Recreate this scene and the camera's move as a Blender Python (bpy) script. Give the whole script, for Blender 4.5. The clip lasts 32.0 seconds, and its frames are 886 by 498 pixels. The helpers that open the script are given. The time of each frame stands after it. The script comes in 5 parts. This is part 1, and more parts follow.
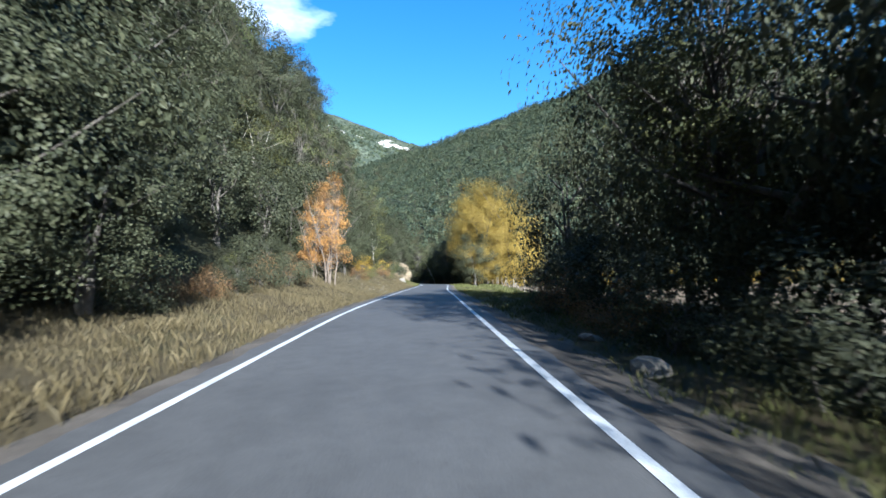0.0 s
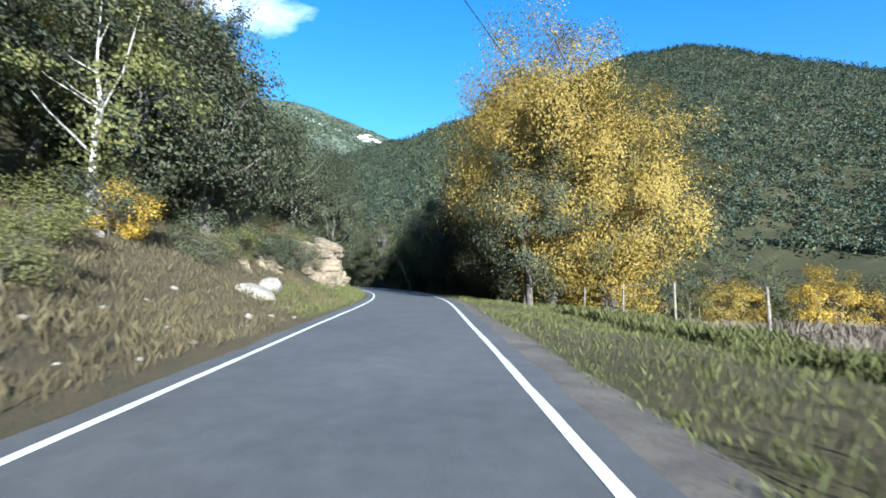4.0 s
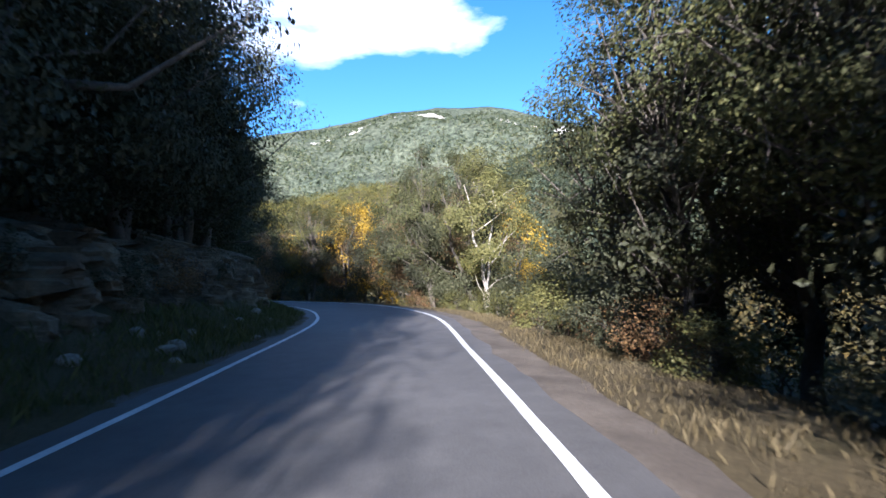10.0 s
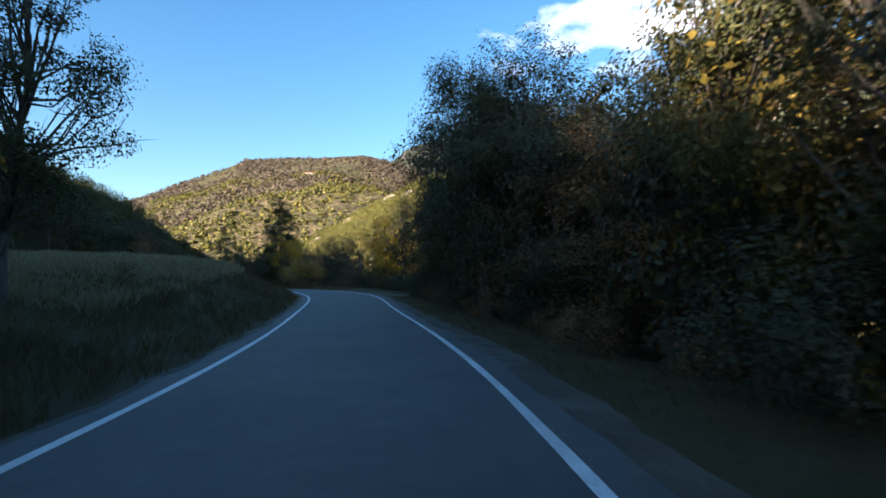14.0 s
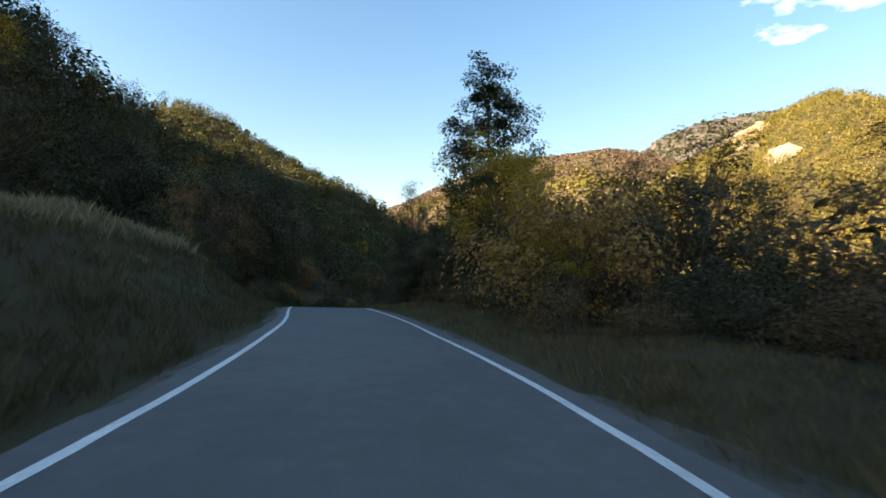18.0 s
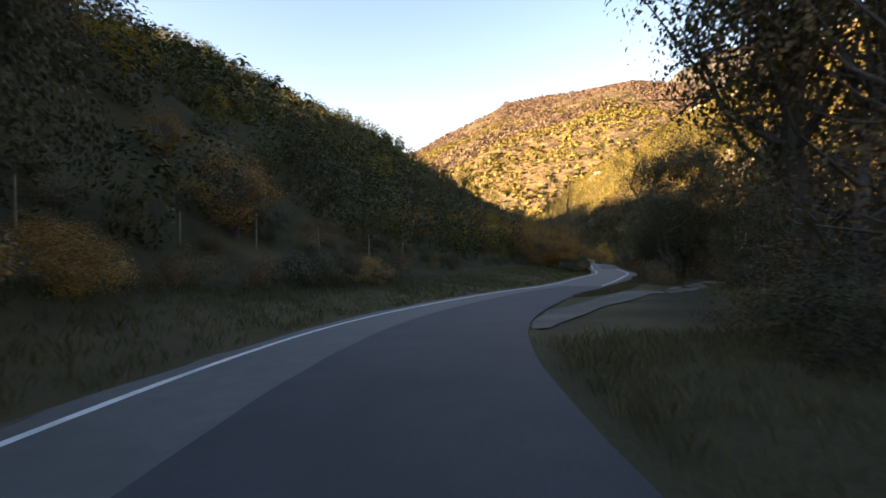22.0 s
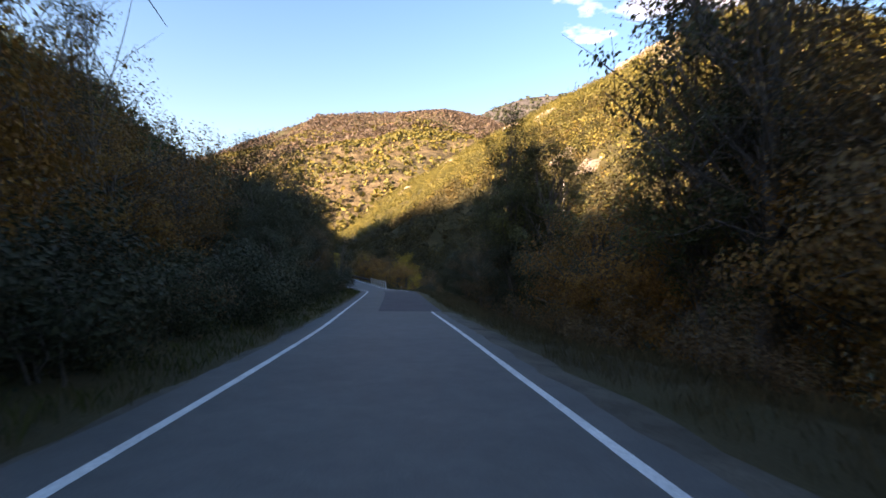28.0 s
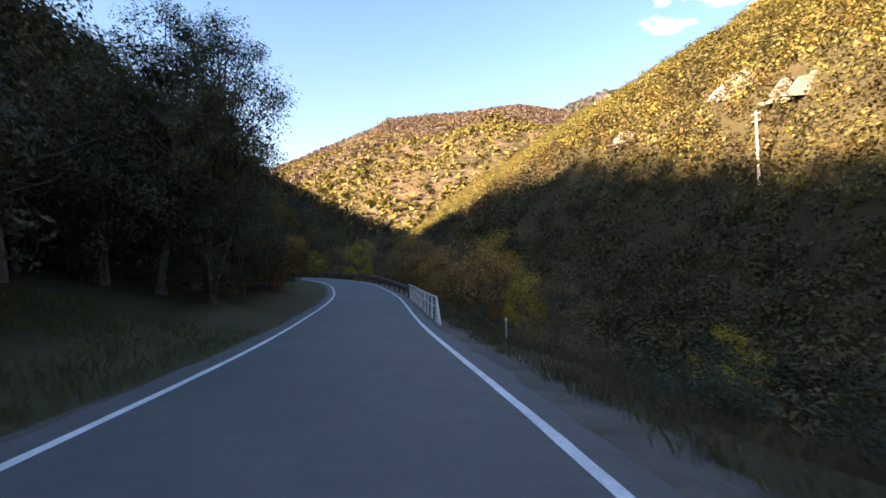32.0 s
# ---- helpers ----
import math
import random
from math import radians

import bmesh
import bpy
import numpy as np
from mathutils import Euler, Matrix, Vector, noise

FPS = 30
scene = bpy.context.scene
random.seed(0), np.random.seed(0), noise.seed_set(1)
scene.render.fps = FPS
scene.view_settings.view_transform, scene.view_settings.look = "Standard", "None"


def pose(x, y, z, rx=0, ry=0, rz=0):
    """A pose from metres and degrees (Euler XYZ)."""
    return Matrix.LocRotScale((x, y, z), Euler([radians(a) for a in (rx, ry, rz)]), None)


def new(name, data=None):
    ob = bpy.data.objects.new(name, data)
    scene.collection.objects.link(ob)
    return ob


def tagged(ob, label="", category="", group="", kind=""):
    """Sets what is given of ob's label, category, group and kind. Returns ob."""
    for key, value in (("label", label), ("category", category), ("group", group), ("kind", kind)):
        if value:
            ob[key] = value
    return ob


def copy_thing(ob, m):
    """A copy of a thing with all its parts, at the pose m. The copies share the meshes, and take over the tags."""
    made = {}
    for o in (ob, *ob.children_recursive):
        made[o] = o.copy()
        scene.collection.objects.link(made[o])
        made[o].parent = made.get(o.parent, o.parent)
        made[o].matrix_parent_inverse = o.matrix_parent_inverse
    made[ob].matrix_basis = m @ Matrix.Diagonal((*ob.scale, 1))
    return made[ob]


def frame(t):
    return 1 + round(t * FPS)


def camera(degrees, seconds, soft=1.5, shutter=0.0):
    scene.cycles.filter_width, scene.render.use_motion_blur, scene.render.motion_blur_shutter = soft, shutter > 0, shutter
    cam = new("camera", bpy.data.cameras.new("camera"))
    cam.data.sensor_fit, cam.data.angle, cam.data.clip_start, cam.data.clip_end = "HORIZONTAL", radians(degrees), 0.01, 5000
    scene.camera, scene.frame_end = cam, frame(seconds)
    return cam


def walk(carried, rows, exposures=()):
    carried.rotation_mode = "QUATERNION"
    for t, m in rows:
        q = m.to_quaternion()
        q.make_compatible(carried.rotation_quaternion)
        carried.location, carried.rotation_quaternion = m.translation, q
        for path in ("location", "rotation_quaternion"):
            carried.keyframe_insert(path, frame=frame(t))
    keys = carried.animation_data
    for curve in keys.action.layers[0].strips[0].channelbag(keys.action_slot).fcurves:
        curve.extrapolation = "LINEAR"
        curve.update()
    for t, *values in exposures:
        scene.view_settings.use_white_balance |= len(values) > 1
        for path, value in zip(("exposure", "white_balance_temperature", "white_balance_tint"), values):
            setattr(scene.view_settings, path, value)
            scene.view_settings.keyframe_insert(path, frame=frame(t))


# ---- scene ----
cam = camera(80.1, 32.0, soft=1.6, shutter=0.14)
PATH = [  # seconds, x, y, z, yaw, pitch, roll
    (0, 0.001, 0, 1.301, -0.742, 4.866, 1.032),
    (0.5, -0.181, 7.427, 1.624, -0.88, 5.437, 0.855),
    (1, -0.292, 14.809, 1.92, -1.757, 5.586, 0.013),
    (1.5, -0.291, 22.115, 2.216, -2.769, 5.086, -0.247),
    (2, -0.156, 29.31, 2.423, -3.422, 5.11, 0.011),
    (2.5, -0.055, 36.446, 2.584, -3.124, 5.406, -0.687),
    (3, 0.007, 43.743, 2.768, -2.397, 5.394, -0.412),
    (3.5, 0.017, 51.284, 2.974, -2.172, 5.458, 0.221),
    (4, 0.1, 59.053, 3.225, -3.187, 4.814, 0),
    (4.5, 0.294, 66.987, 3.471, -3.723, 4.822, 0),
    (5, 0.548, 74.999, 3.732, -4.026, 4.884, 0),
    (5.5, 0.726, 82.991, 3.998, -2.648, 5.64, -2.179),
    (6, 0.555, 90.853, 4.19, -0.169, 4.954, -1.185),
    (6.5, 0.031, 98.463, 4.332, 2.729, 5.11, -2.828),
    (7, -0.89, 105.881, 4.566, 6.27, 5.076, -1.53),
    (7.5, -2.245, 112.914, 4.856, 9.966, 4.557, -0.306),
    (8, -3.885, 119.417, 5.04, 13.427, 5.322, -0.511),
    (8.5, -5.807, 125.544, 5.185, 16.528, 4.804, -0.215),
    (9, -7.912, 131.401, 5.341, 18.288, 4.918, 0.153),
    (9.5, -10.044, 136.996, 5.476, 19.003, 5.71, 0.816),
    (10, -12.038, 142.198, 5.637, 19.097, 5.355, 2.287),
    (10.5, -14.054, 147.351, 5.824, 19.359, 5.481, 2.532),
    (11, -16.123, 152.348, 5.983, 20.609, 5.742, 0.664),
    (11.5, -18.365, 157.118, 6.184, 23.8, 5.483, 1.071),
    (12, -20.796, 161.568, 6.383, 29.44, 5.072, 0.73),
    (12.5, -23.666, 165.608, 6.539, 37.279, 5.079, -0.189),
    (13, -27.184, 169.309, 6.738, 45.353, 6.008, -0.689),
    (13.5, -31.364, 172.675, 6.943, 52.513, 5.055, 0),
    (14, -36.197, 175.687, 7.135, 59.248, 5.776, 1.099),
    (14.5, -41.645, 178.351, 7.348, 64.293, 5.721, 1.647),
    (15, -47.641, 180.781, 7.63, 67.184, 5.598, 0),
    (15.5, -54.129, 183.125, 7.955, 68.619, 5.766, 0),
    (16, -61.078, 185.477, 8.319, 69.563, 6.061, 0),
    (16.5, -68.479, 187.783, 8.764, 71.401, 7.064, -2.959),
    (17, -76.322, 189.683, 9.28, 75.382, 6.585, -2.26),
    (17.5, -84.369, 190.856, 9.702, 80.245, 5.849, -1.358),
    (18, -92.111, 191.339, 10.021, 85.095, 5.934, -1.014),
    (18.5, -99.169, 191.317, 10.285, 89.212, 6.267, 0.334),
    (19, -105.565, 190.979, 10.495, 92.494, 6.203, 2.516),
    (19.5, -111.706, 190.306, 10.681, 95.49, 5.72, 2.994),
    (20, -117.934, 189.355, 10.883, 97.418, 5.616, 3.593),
    (20.5, -124.335, 188.301, 10.975, 96.849, 3.095, 2.801),
    (21, -130.924, 187.368, 10.889, 94.971, 1.707, 1.545),
    (21.5, -137.646, 186.736, 10.735, 91.099, 0.882, 1.004),
    (22, -144.358, 186.583, 10.527, 86.815, 0.592, 1.516),
    (22.5, -150.854, 186.991, 10.343, 81.491, 1.531, 0.648),
    (23, -157.045, 188.049, 10.151, 74.724, 1.453, 1.754),
    (23.5, -162.972, 189.79, 9.972, 68.311, 2.077, 0.11),
    (24, -168.818, 192.091, 9.794, 64.383, 2.378, -0.703),
    (24.5, -174.739, 194.743, 9.54, 61.789, 3.003, -2.013),
    (25, -180.622, 197.698, 9.37, 60.474, 1.96, -0.071),
    (25.5, -186.528, 200.721, 9.286, 60.86, 2.284, 0),
    (26, -192.501, 203.689, 9.204, 61.904, 2.262, 0),
    (26.5, -198.563, 206.554, 9.114, 63.106, 2.654, 0.491),
    (27, -204.708, 209.328, 8.983, 63.978, 2.026, 0.082),
    (27.5, -210.921, 212.027, 8.779, 64.743, 2.097, 0.269),
    (28, -217.219, 214.599, 8.627, 66.544, 2.955, -0.385),
    (28.5, -223.622, 217, 8.476, 67.964, 3.039, -0.804),
    (29, -230.136, 219.276, 8.403, 68.951, 3.133, 0.692),
    (29.5, -236.77, 221.489, 8.297, 69.21, 2.692, 1.005),
    (30, -243.503, 223.756, 8.28, 68.93, 3.605, 1.063),
    (30.5, -250.345, 226.052, 8.31, 69.069, 3.9, 1.566),
    (31, -257.238, 228.298, 8.346, 69.83, 3.633, 1.121),
    (31.5, -264.046, 230.328, 8.379, 71.498, 3.685, 0.608),
    (32, -270.51, 232.052, 8.339, 74.695, 3.546, 0.69),
]

walk(cam, [(t, pose(x, y, z, 90 + pitch, roll, yaw)) for t, x, y, z, yaw, pitch, roll in PATH],
     exposures=[(0.0, 1.95, 4900, 9), (6.5, 2.05, 4800, 6), (8.0, 2.65, 6300, 22), (9.0, 2.45, 5900, 22), (10.0, 2.2, 5300, 22), (12.0, 2.15, 5300, 24), (13.0, 2.5, 6800, 29),
                (14.5, 2.4, 6600, 12), (17.0, 2.9, 9400, 26), (18.0, 2.85, 9500, 26), (19.0, 3.3, 11000, 46), (20.0, 3.45, 12500, 50), (21.0, 3.35, 12500, 48), (22.5, 3.1, 10800, 40), (24.0, 2.85, 9000, 31), (27.0, 3.0, 8800, 39), (29.0, 2.85, 8700, 36), (31.0, 2.95, 8000, 32), (32.0, 3.05, 8800, 40)])

# ---- daylight: low late-autumn sun from the south, clear sky with a few clouds ----
SUN_AZ, SUN_EL = radians(17), radians(19)
TO_SUN = Vector((math.sin(SUN_AZ) * math.cos(SUN_EL), -math.cos(SUN_AZ) * math.cos(SUN_EL), math.sin(SUN_EL)))
sun = new("sun", bpy.data.lights.new("sun", "SUN"))
sun.data.energy, sun.data.angle, sun.data.color = 5.0, radians(0.6), (1.0, 0.90, 0.74)
sun.matrix_world = TO_SUN.to_track_quat("Z", "Y").to_matrix().to_4x4()


def node(nt, kind, x=None, **inputs):
    n = nt.nodes.new(kind)
    for k, v in (x or {}).items():
        setattr(n, k, v)
    for k, v in inputs.items():
        n.inputs[k.replace("_", " ")].default_value = v
    return n


world = bpy.data.worlds.new("sky")
scene.world = world
world.use_nodes = True
wt = world.node_tree
wt.nodes.clear()
sky = wt.nodes.new("ShaderNodeTexSky")
sky.sky_type, sky.sun_disc = "NISHITA", False
sky.sun_elevation, sky.sun_rotation = SUN_EL, math.pi - SUN_AZ
sky.air_density, sky.dust_density, sky.ozone_density = 1.2, 0.4, 2.0
wco = wt.nodes.new("ShaderNodeTexCoord")
wmap = node(wt, "ShaderNodeMapping")
wmap.inputs["Scale"].default_value = (1, 1, 2.4)
wnoise = node(wt, "ShaderNodeTexNoise", Scale=4.2, Detail=7.0, Roughness=0.5)
wramp = wt.nodes.new("ShaderNodeValToRGB")
wramp.color_ramp.elements[0].position, wramp.color_ramp.elements[1].position = 0.50, 0.68
wmix = node(wt, "ShaderNodeMix", {"data_type": "RGBA"})
wmix.inputs["B"].default_value = (9.5, 9.8, 10.4, 1)
wbg = node(wt, "ShaderNodeBackground", Strength=0.06)
wout = wt.nodes.new("ShaderNodeOutputWorld")
wt.links.new(wco.outputs["Generated"], wmap.inputs["Vector"])
wt.links.new(wmap.outputs[0], wnoise.inputs["Vector"])
# one bank of cloud to the north-west, the rest of the sky is clear
CLOUD_AZ, CLOUD_EL = radians(34), radians(27.5)
wsides = []
for axis, reach in ((Vector((-math.cos(CLOUD_AZ), -math.sin(CLOUD_AZ), 0)), 0.34),
                    (Vector((math.sin(CLOUD_AZ) * math.sin(CLOUD_EL), -math.cos(CLOUD_AZ) * math.sin(CLOUD_EL), math.cos(CLOUD_EL))), 0.13)):
    d = node(wt, "ShaderNodeVectorMath", {"operation": "DOT_PRODUCT"})
    d.inputs[1].default_value = axis / reach
    sq = node(wt, "ShaderNodeMath", {"operation": "MULTIPLY"})
    wt.links.new(wco.outputs["Generated"], d.inputs[0])
    wt.links.new(d.outputs["Value"], sq.inputs[0])
    wt.links.new(d.outputs["Value"], sq.inputs[1])
    wsides.append(sq.outputs[0])
wfront = node(wt, "ShaderNodeVectorMath", {"operation": "DOT_PRODUCT"})
wfront.inputs[1].default_value = (-math.sin(CLOUD_AZ), math.cos(CLOUD_AZ), 0)
wt.links.new(wco.outputs["Generated"], wfront.inputs[0])
wbehind = node(wt, "ShaderNodeMath", {"operation": "LESS_THAN"})
wbehind.inputs[1].default_value = 0.2
wt.links.new(wfront.outputs["Value"], wbehind.inputs[0])
wsum = node(wt, "ShaderNodeMath", {"operation": "ADD"})
wt.links.new(wsides[0], wsum.inputs[0])
wt.links.new(wsides[1], wsum.inputs[1])
wfar = node(wt, "ShaderNodeMath", {"operation": "ADD"})
wt.links.new(wsum.outputs[0], wfar.inputs[0])
wt.links.new(wbehind.outputs[0], wfar.inputs[1])
wnear = node(wt, "ShaderNodeMapRange", From_Min=0.0, From_Max=1.6, To_Min=0.14, To_Max=-0.24)
wadd = node(wt, "ShaderNodeMath", {"operation": "ADD"})
wt.links.new(wfar.outputs[0], wnear.inputs["Value"])
wt.links.new(wnoise.outputs["Fac"], wadd.inputs[0])
wt.links.new(wnear.outputs[0], wadd.inputs[1])
wt.links.new(wadd.outputs[0], wramp.inputs[0])
wt.links.new(wramp.outputs[0], wmix.inputs["Factor"])
whsv = node(wt, "ShaderNodeHueSaturation", Saturation=1.35)
wt.links.new(sky.outputs[0], whsv.inputs["Color"])
wt.links.new(whsv.outputs[0], wmix.inputs["A"])
wt.links.new(wmix.outputs["Result"], wbg.inputs[0])
wt.links.new(wbg.outputs[0], wout.inputs[0])


# ---- materials ----
def material(name, rough=0.8, spec=0.3):
    m = bpy.data.materials.new(name)
    m.use_nodes = True
    nt = m.node_tree
    b = nt.nodes["Principled BSDF"]
    b.inputs["Roughness"].default_value = rough
    b.inputs["Specular IOR Level"].default_value = spec
    return m, nt, b


def ramp(nt, source, *stops):
    r = nt.nodes.new("ShaderNodeValToRGB")
    el = r.color_ramp.elements
    while len(el) < len(stops):
        el.new(0.5)
    for e, (p, c) in zip(el, stops):
        e.position, e.color = p, (*c, 1)
    nt.links.new(source, r.inputs[0])
    return r.outputs[0]


def noise_of(nt, scale, detail=5.0, rough=0.6, coord="Object"):
    co = nt.nodes.new("ShaderNodeTexCoord")
    n = node(nt, "ShaderNodeTexNoise", Scale=scale, Detail=detail, Roughness=rough)
    nt.links.new(co.outputs[coord], n.inputs["Vector"])
    return n.outputs["Fac"]


def blend(nt, fac, a, b, how="MIX"):
    m = node(nt, "ShaderNodeMix", {"data_type": "RGBA", "blend_type": how})
    for key, v in (("Factor", fac), ("A", a), ("B", b)):
        if isinstance(v, (int, float)):
            m.inputs[key].default_value = v
        elif isinstance(v, tuple):
            m.inputs[key].default_value = (*v, 1)
        else:
            nt.links.new(v, m.inputs[key])
    return m.outputs["Result"]


def bump(nt, b, height, strength, distance):
    n = node(nt, "ShaderNodeBump", Strength=strength, Distance=distance)
    nt.links.new(height, n.inputs["Height"])
    nt.links.new(n.outputs[0], b.inputs["Normal"])


def plain(name, c1, c2, scale, rough=0.85, relief=0.3, depth=0.02, fine=6.0, spec=0.3):
    m, nt, b = material(name, rough, spec)
    n1, n2 = noise_of(nt, scale), noise_of(nt, scale * fine, 6, 0.7)
    c = ramp(nt, n1, (0.3, c1), (0.7, c2))
    d = ramp(nt, n2, (0.25, (0.62, 0.62, 0.62)), (0.75, (1.25, 1.25, 1.25)))
    nt.links.new(blend(nt, 1.0, c, d, "MULTIPLY"), b.inputs["Base Color"])
    bump(nt, b, n2, relief, depth)
    return m


def blend_rgb(a, b, f):
    return tuple(x + (y - x) * f for x, y in zip(a, b))


def leaf_material(name, dark, mid, light, gloss=0.6, patch=0.0, vary=0.6):
    """Leaves: colour by leaf and by plant, some light comes through."""
    m, nt, b = material(name, gloss, 0.25)
    geo, info = nt.nodes.new("ShaderNodeNewGeometry"), nt.nodes.new("ShaderNodeObjectInfo")
    c = ramp(nt, geo.outputs["Random Per Island"], (0.0, blend_rgb(dark, mid, 0.35)), (0.5, mid), (1.0, blend_rgb(mid, light, 0.7)))
    if patch:  # each tree of a wood has its own tone
        c = blend(nt, vary, c, ramp(nt, noise_of(nt, patch, 2.0, 0.5), (0.36, (0.42, 0.52, 0.6)), (0.5, (0.95, 0.95, 0.9)), (0.64, (1.7, 1.45, 1.0))), "MULTIPLY")
    hsv = node(nt, "ShaderNodeHueSaturation")
    mr = node(nt, "ShaderNodeMapRange", To_Min=0.78, To_Max=1.22)
    nt.links.new(info.outputs["Random"], mr.inputs["Value"])
    nt.links.new(mr.outputs[0], hsv.inputs["Value"])
    nt.links.new(c, hsv.inputs["Color"])
    nt.links.new(hsv.outputs[0], b.inputs["Base Color"])
    tr = nt.nodes.new("ShaderNodeBsdfTranslucent")
    nt.links.new(hsv.outputs[0], tr.inputs[0])
    mix = node(nt, "ShaderNodeMixShader", Fac=0.2)
    out = nt.nodes["Material Output"]
    nt.links.new(b.outputs[0], mix.inputs[1])
    nt.links.new(tr.outputs[0], mix.inputs[2])
    nt.links.new(mix.outputs[0], out.inputs[0])
    return m


RUSSET = leaf_material("russet_leaves", (0.11, 0.045, 0.012), (0.28, 0.125, 0.026), (0.44, 0.22, 0.05))
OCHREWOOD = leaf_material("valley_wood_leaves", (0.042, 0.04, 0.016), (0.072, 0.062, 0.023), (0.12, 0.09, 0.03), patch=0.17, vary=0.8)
HOLM = leaf_material("holm_oak_leaves", (0.024, 0.027, 0.013), (0.046, 0.05, 0.023), (0.105, 0.104, 0.055))
GREEN = leaf_material("oak_leaves", (0.03, 0.036, 0.013), (0.068, 0.074, 0.026), (0.15, 0.14, 0.052))
LIGHT = leaf_material("light_green_leaves", (0.045, 0.05, 0.014), (0.095, 0.094, 0.026), (0.18, 0.16, 0.05))
YELLOW = leaf_material("yellow_leaves", (0.14, 0.09, 0.012), (0.33, 0.21, 0.018), (0.52, 0.35, 0.04))
OCHRE = leaf_material("ochre_leaves", (0.10, 0.07, 0.014), (0.22, 0.155, 0.026), (0.36, 0.25, 0.045))
ORANGE = leaf_material("orange_leaves", (0.18, 0.08, 0.02), (0.36, 0.18, 0.045), (0.5, 0.28, 0.09))
BROWN = leaf_material("brown_leaves", (0.075, 0.042, 0.02), (0.16, 0.092, 0.038), (0.24, 0.15, 0.062))
PINE = leaf_material("pine_needles", (0.015, 0.028, 0.014), (0.035, 0.055, 0.025), (0.07, 0.09, 0.04))
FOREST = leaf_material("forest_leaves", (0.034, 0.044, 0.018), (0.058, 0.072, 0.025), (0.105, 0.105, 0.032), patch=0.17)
# grey-blue distance haze is put into these far woods' leaf colours
HAZY_PINEWOOD = leaf_material("hazy_pine_forest_leaves", (0.036, 0.048, 0.03), (0.062, 0.08, 0.048), (0.105, 0.122, 0.07), patch=0.09)
HEATH = leaf_material("bare_brown_wood", (0.055, 0.045, 0.036), (0.092, 0.072, 0.056), (0.14, 0.112, 0.08), patch=0.07, vary=0.3)
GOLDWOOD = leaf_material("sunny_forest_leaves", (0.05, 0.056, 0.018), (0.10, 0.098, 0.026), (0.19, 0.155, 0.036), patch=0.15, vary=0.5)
GRASS = leaf_material("dry_grass_blades", (0.045, 0.035, 0.016), (0.10, 0.078, 0.034), (0.18, 0.138, 0.066), 0.7)
FALLOW = leaf_material("fallow_grass_blades", (0.09, 0.07, 0.048), (0.155, 0.122, 0.086), (0.23, 0.185, 0.135), 0.7)
# withered straw for the bank's crest, skylight put into its pale colour
SKYLIT_STRAW = leaf_material("skylit_straw_blades", (0.12, 0.095, 0.05), (0.22, 0.18, 0.10), (0.34, 0.28, 0.17), 0.7)
VERGE = leaf_material("green_grass_blades", (0.036, 0.04, 0.011), (0.078, 0.08, 0.021), (0.145, 0.135, 0.043), 0.7)
BARK = plain("grey_bark", (0.06, 0.05, 0.04), (0.155, 0.135, 0.108), 3.0, 0.9, 0.6, 0.03)
PALE = plain("pale_bark", (0.28, 0.25, 0.20), (0.45, 0.41, 0.34), 3.0, 0.9, 0.5, 0.02)
TWIG = plain("brown_twig_bark", (0.13, 0.10, 0.075), (0.22, 0.175, 0.13), 3.0, 0.9, 0.5, 0.02)
ROCK = plain("limestone_rock", (0.06, 0.046, 0.03), (0.27, 0.21, 0.13), 1.1, 0.9, 1.0, 0.08)
STONE = plain("loose_stone", (0.15, 0.128, 0.1), (0.32, 0.28, 0.215), 2.0, 0.9, 0.5, 0.02)
GRAVEL = plain("gravel_shoulder", (0.075, 0.061, 0.046), (0.16, 0.132, 0.1), 1.2, 0.95, 0.9, 0.03, 18)
TRACK = plain("dirt_track", (0.075, 0.066, 0.052), (0.15, 0.134, 0.11), 0.5, 0.95, 0.7, 0.03, 14)
PAINT = plain("worn_white_road_paint", (0.55, 0.55, 0.53), (0.78, 0.78, 0.75), 1.5, 0.6, 0.25, 0.003, 20)
TAR = plain("dark_fresh_asphalt", (0.033, 0.033, 0.038), (0.052, 0.052, 0.058), 0.6, 0.75, 0.6, 0.006, 60)
STEEL = plain("galvanised_steel", (0.45, 0.47, 0.49), (0.6, 0.62, 0.64), 2.0, 0.45, 0.1, 0.002)
STEEL.node_tree.nodes["Principled BSDF"].inputs["Metallic"].default_value = 0.7
POST = plain("weathered_post_wood", (0.15, 0.125, 0.095), (0.29, 0.25, 0.195), 4.0, 0.9, 0.4, 0.01)
CONCRETE = plain("pale_concrete", (0.42, 0.40, 0.37), (0.6, 0.58, 0.54), 1.5, 0.85, 0.3, 0.01)
WIRE = plain("dark_wire", (0.02, 0.02, 0.02), (0.04, 0.04, 0.04), 2.0, 0.6, 0.1, 0.001)


def asphalt():
    m, nt, b = material("worn_asphalt", 0.72, 0.35)
    n1, n2, n3 = noise_of(nt, 0.35, 4), noise_of(nt, 70, 4, 0.7), noise_of(nt, 3.0, 6)
    c = ramp(nt, n1, (0.3, (0.082, 0.078, 0.073)), (0.7, (0.108, 0.103, 0.096)))
    d = ramp(nt, n2, (0.3, (0.7, 0.7, 0.7)), (0.7, (1.3, 1.3, 1.3)))
    e = ramp(nt, n3, (0.35, (0.88, 0.88, 0.88)), (0.65, (1.08, 1.08, 1.08)))
    c = blend(nt, 1.0, blend(nt, 1.0, c, d, "MULTIPLY"), e, "MULTIPLY")
    nt.links.new(c, b.inputs["Base Color"])
    bump(nt, b, n2, 0.5, 0.004)
    return m


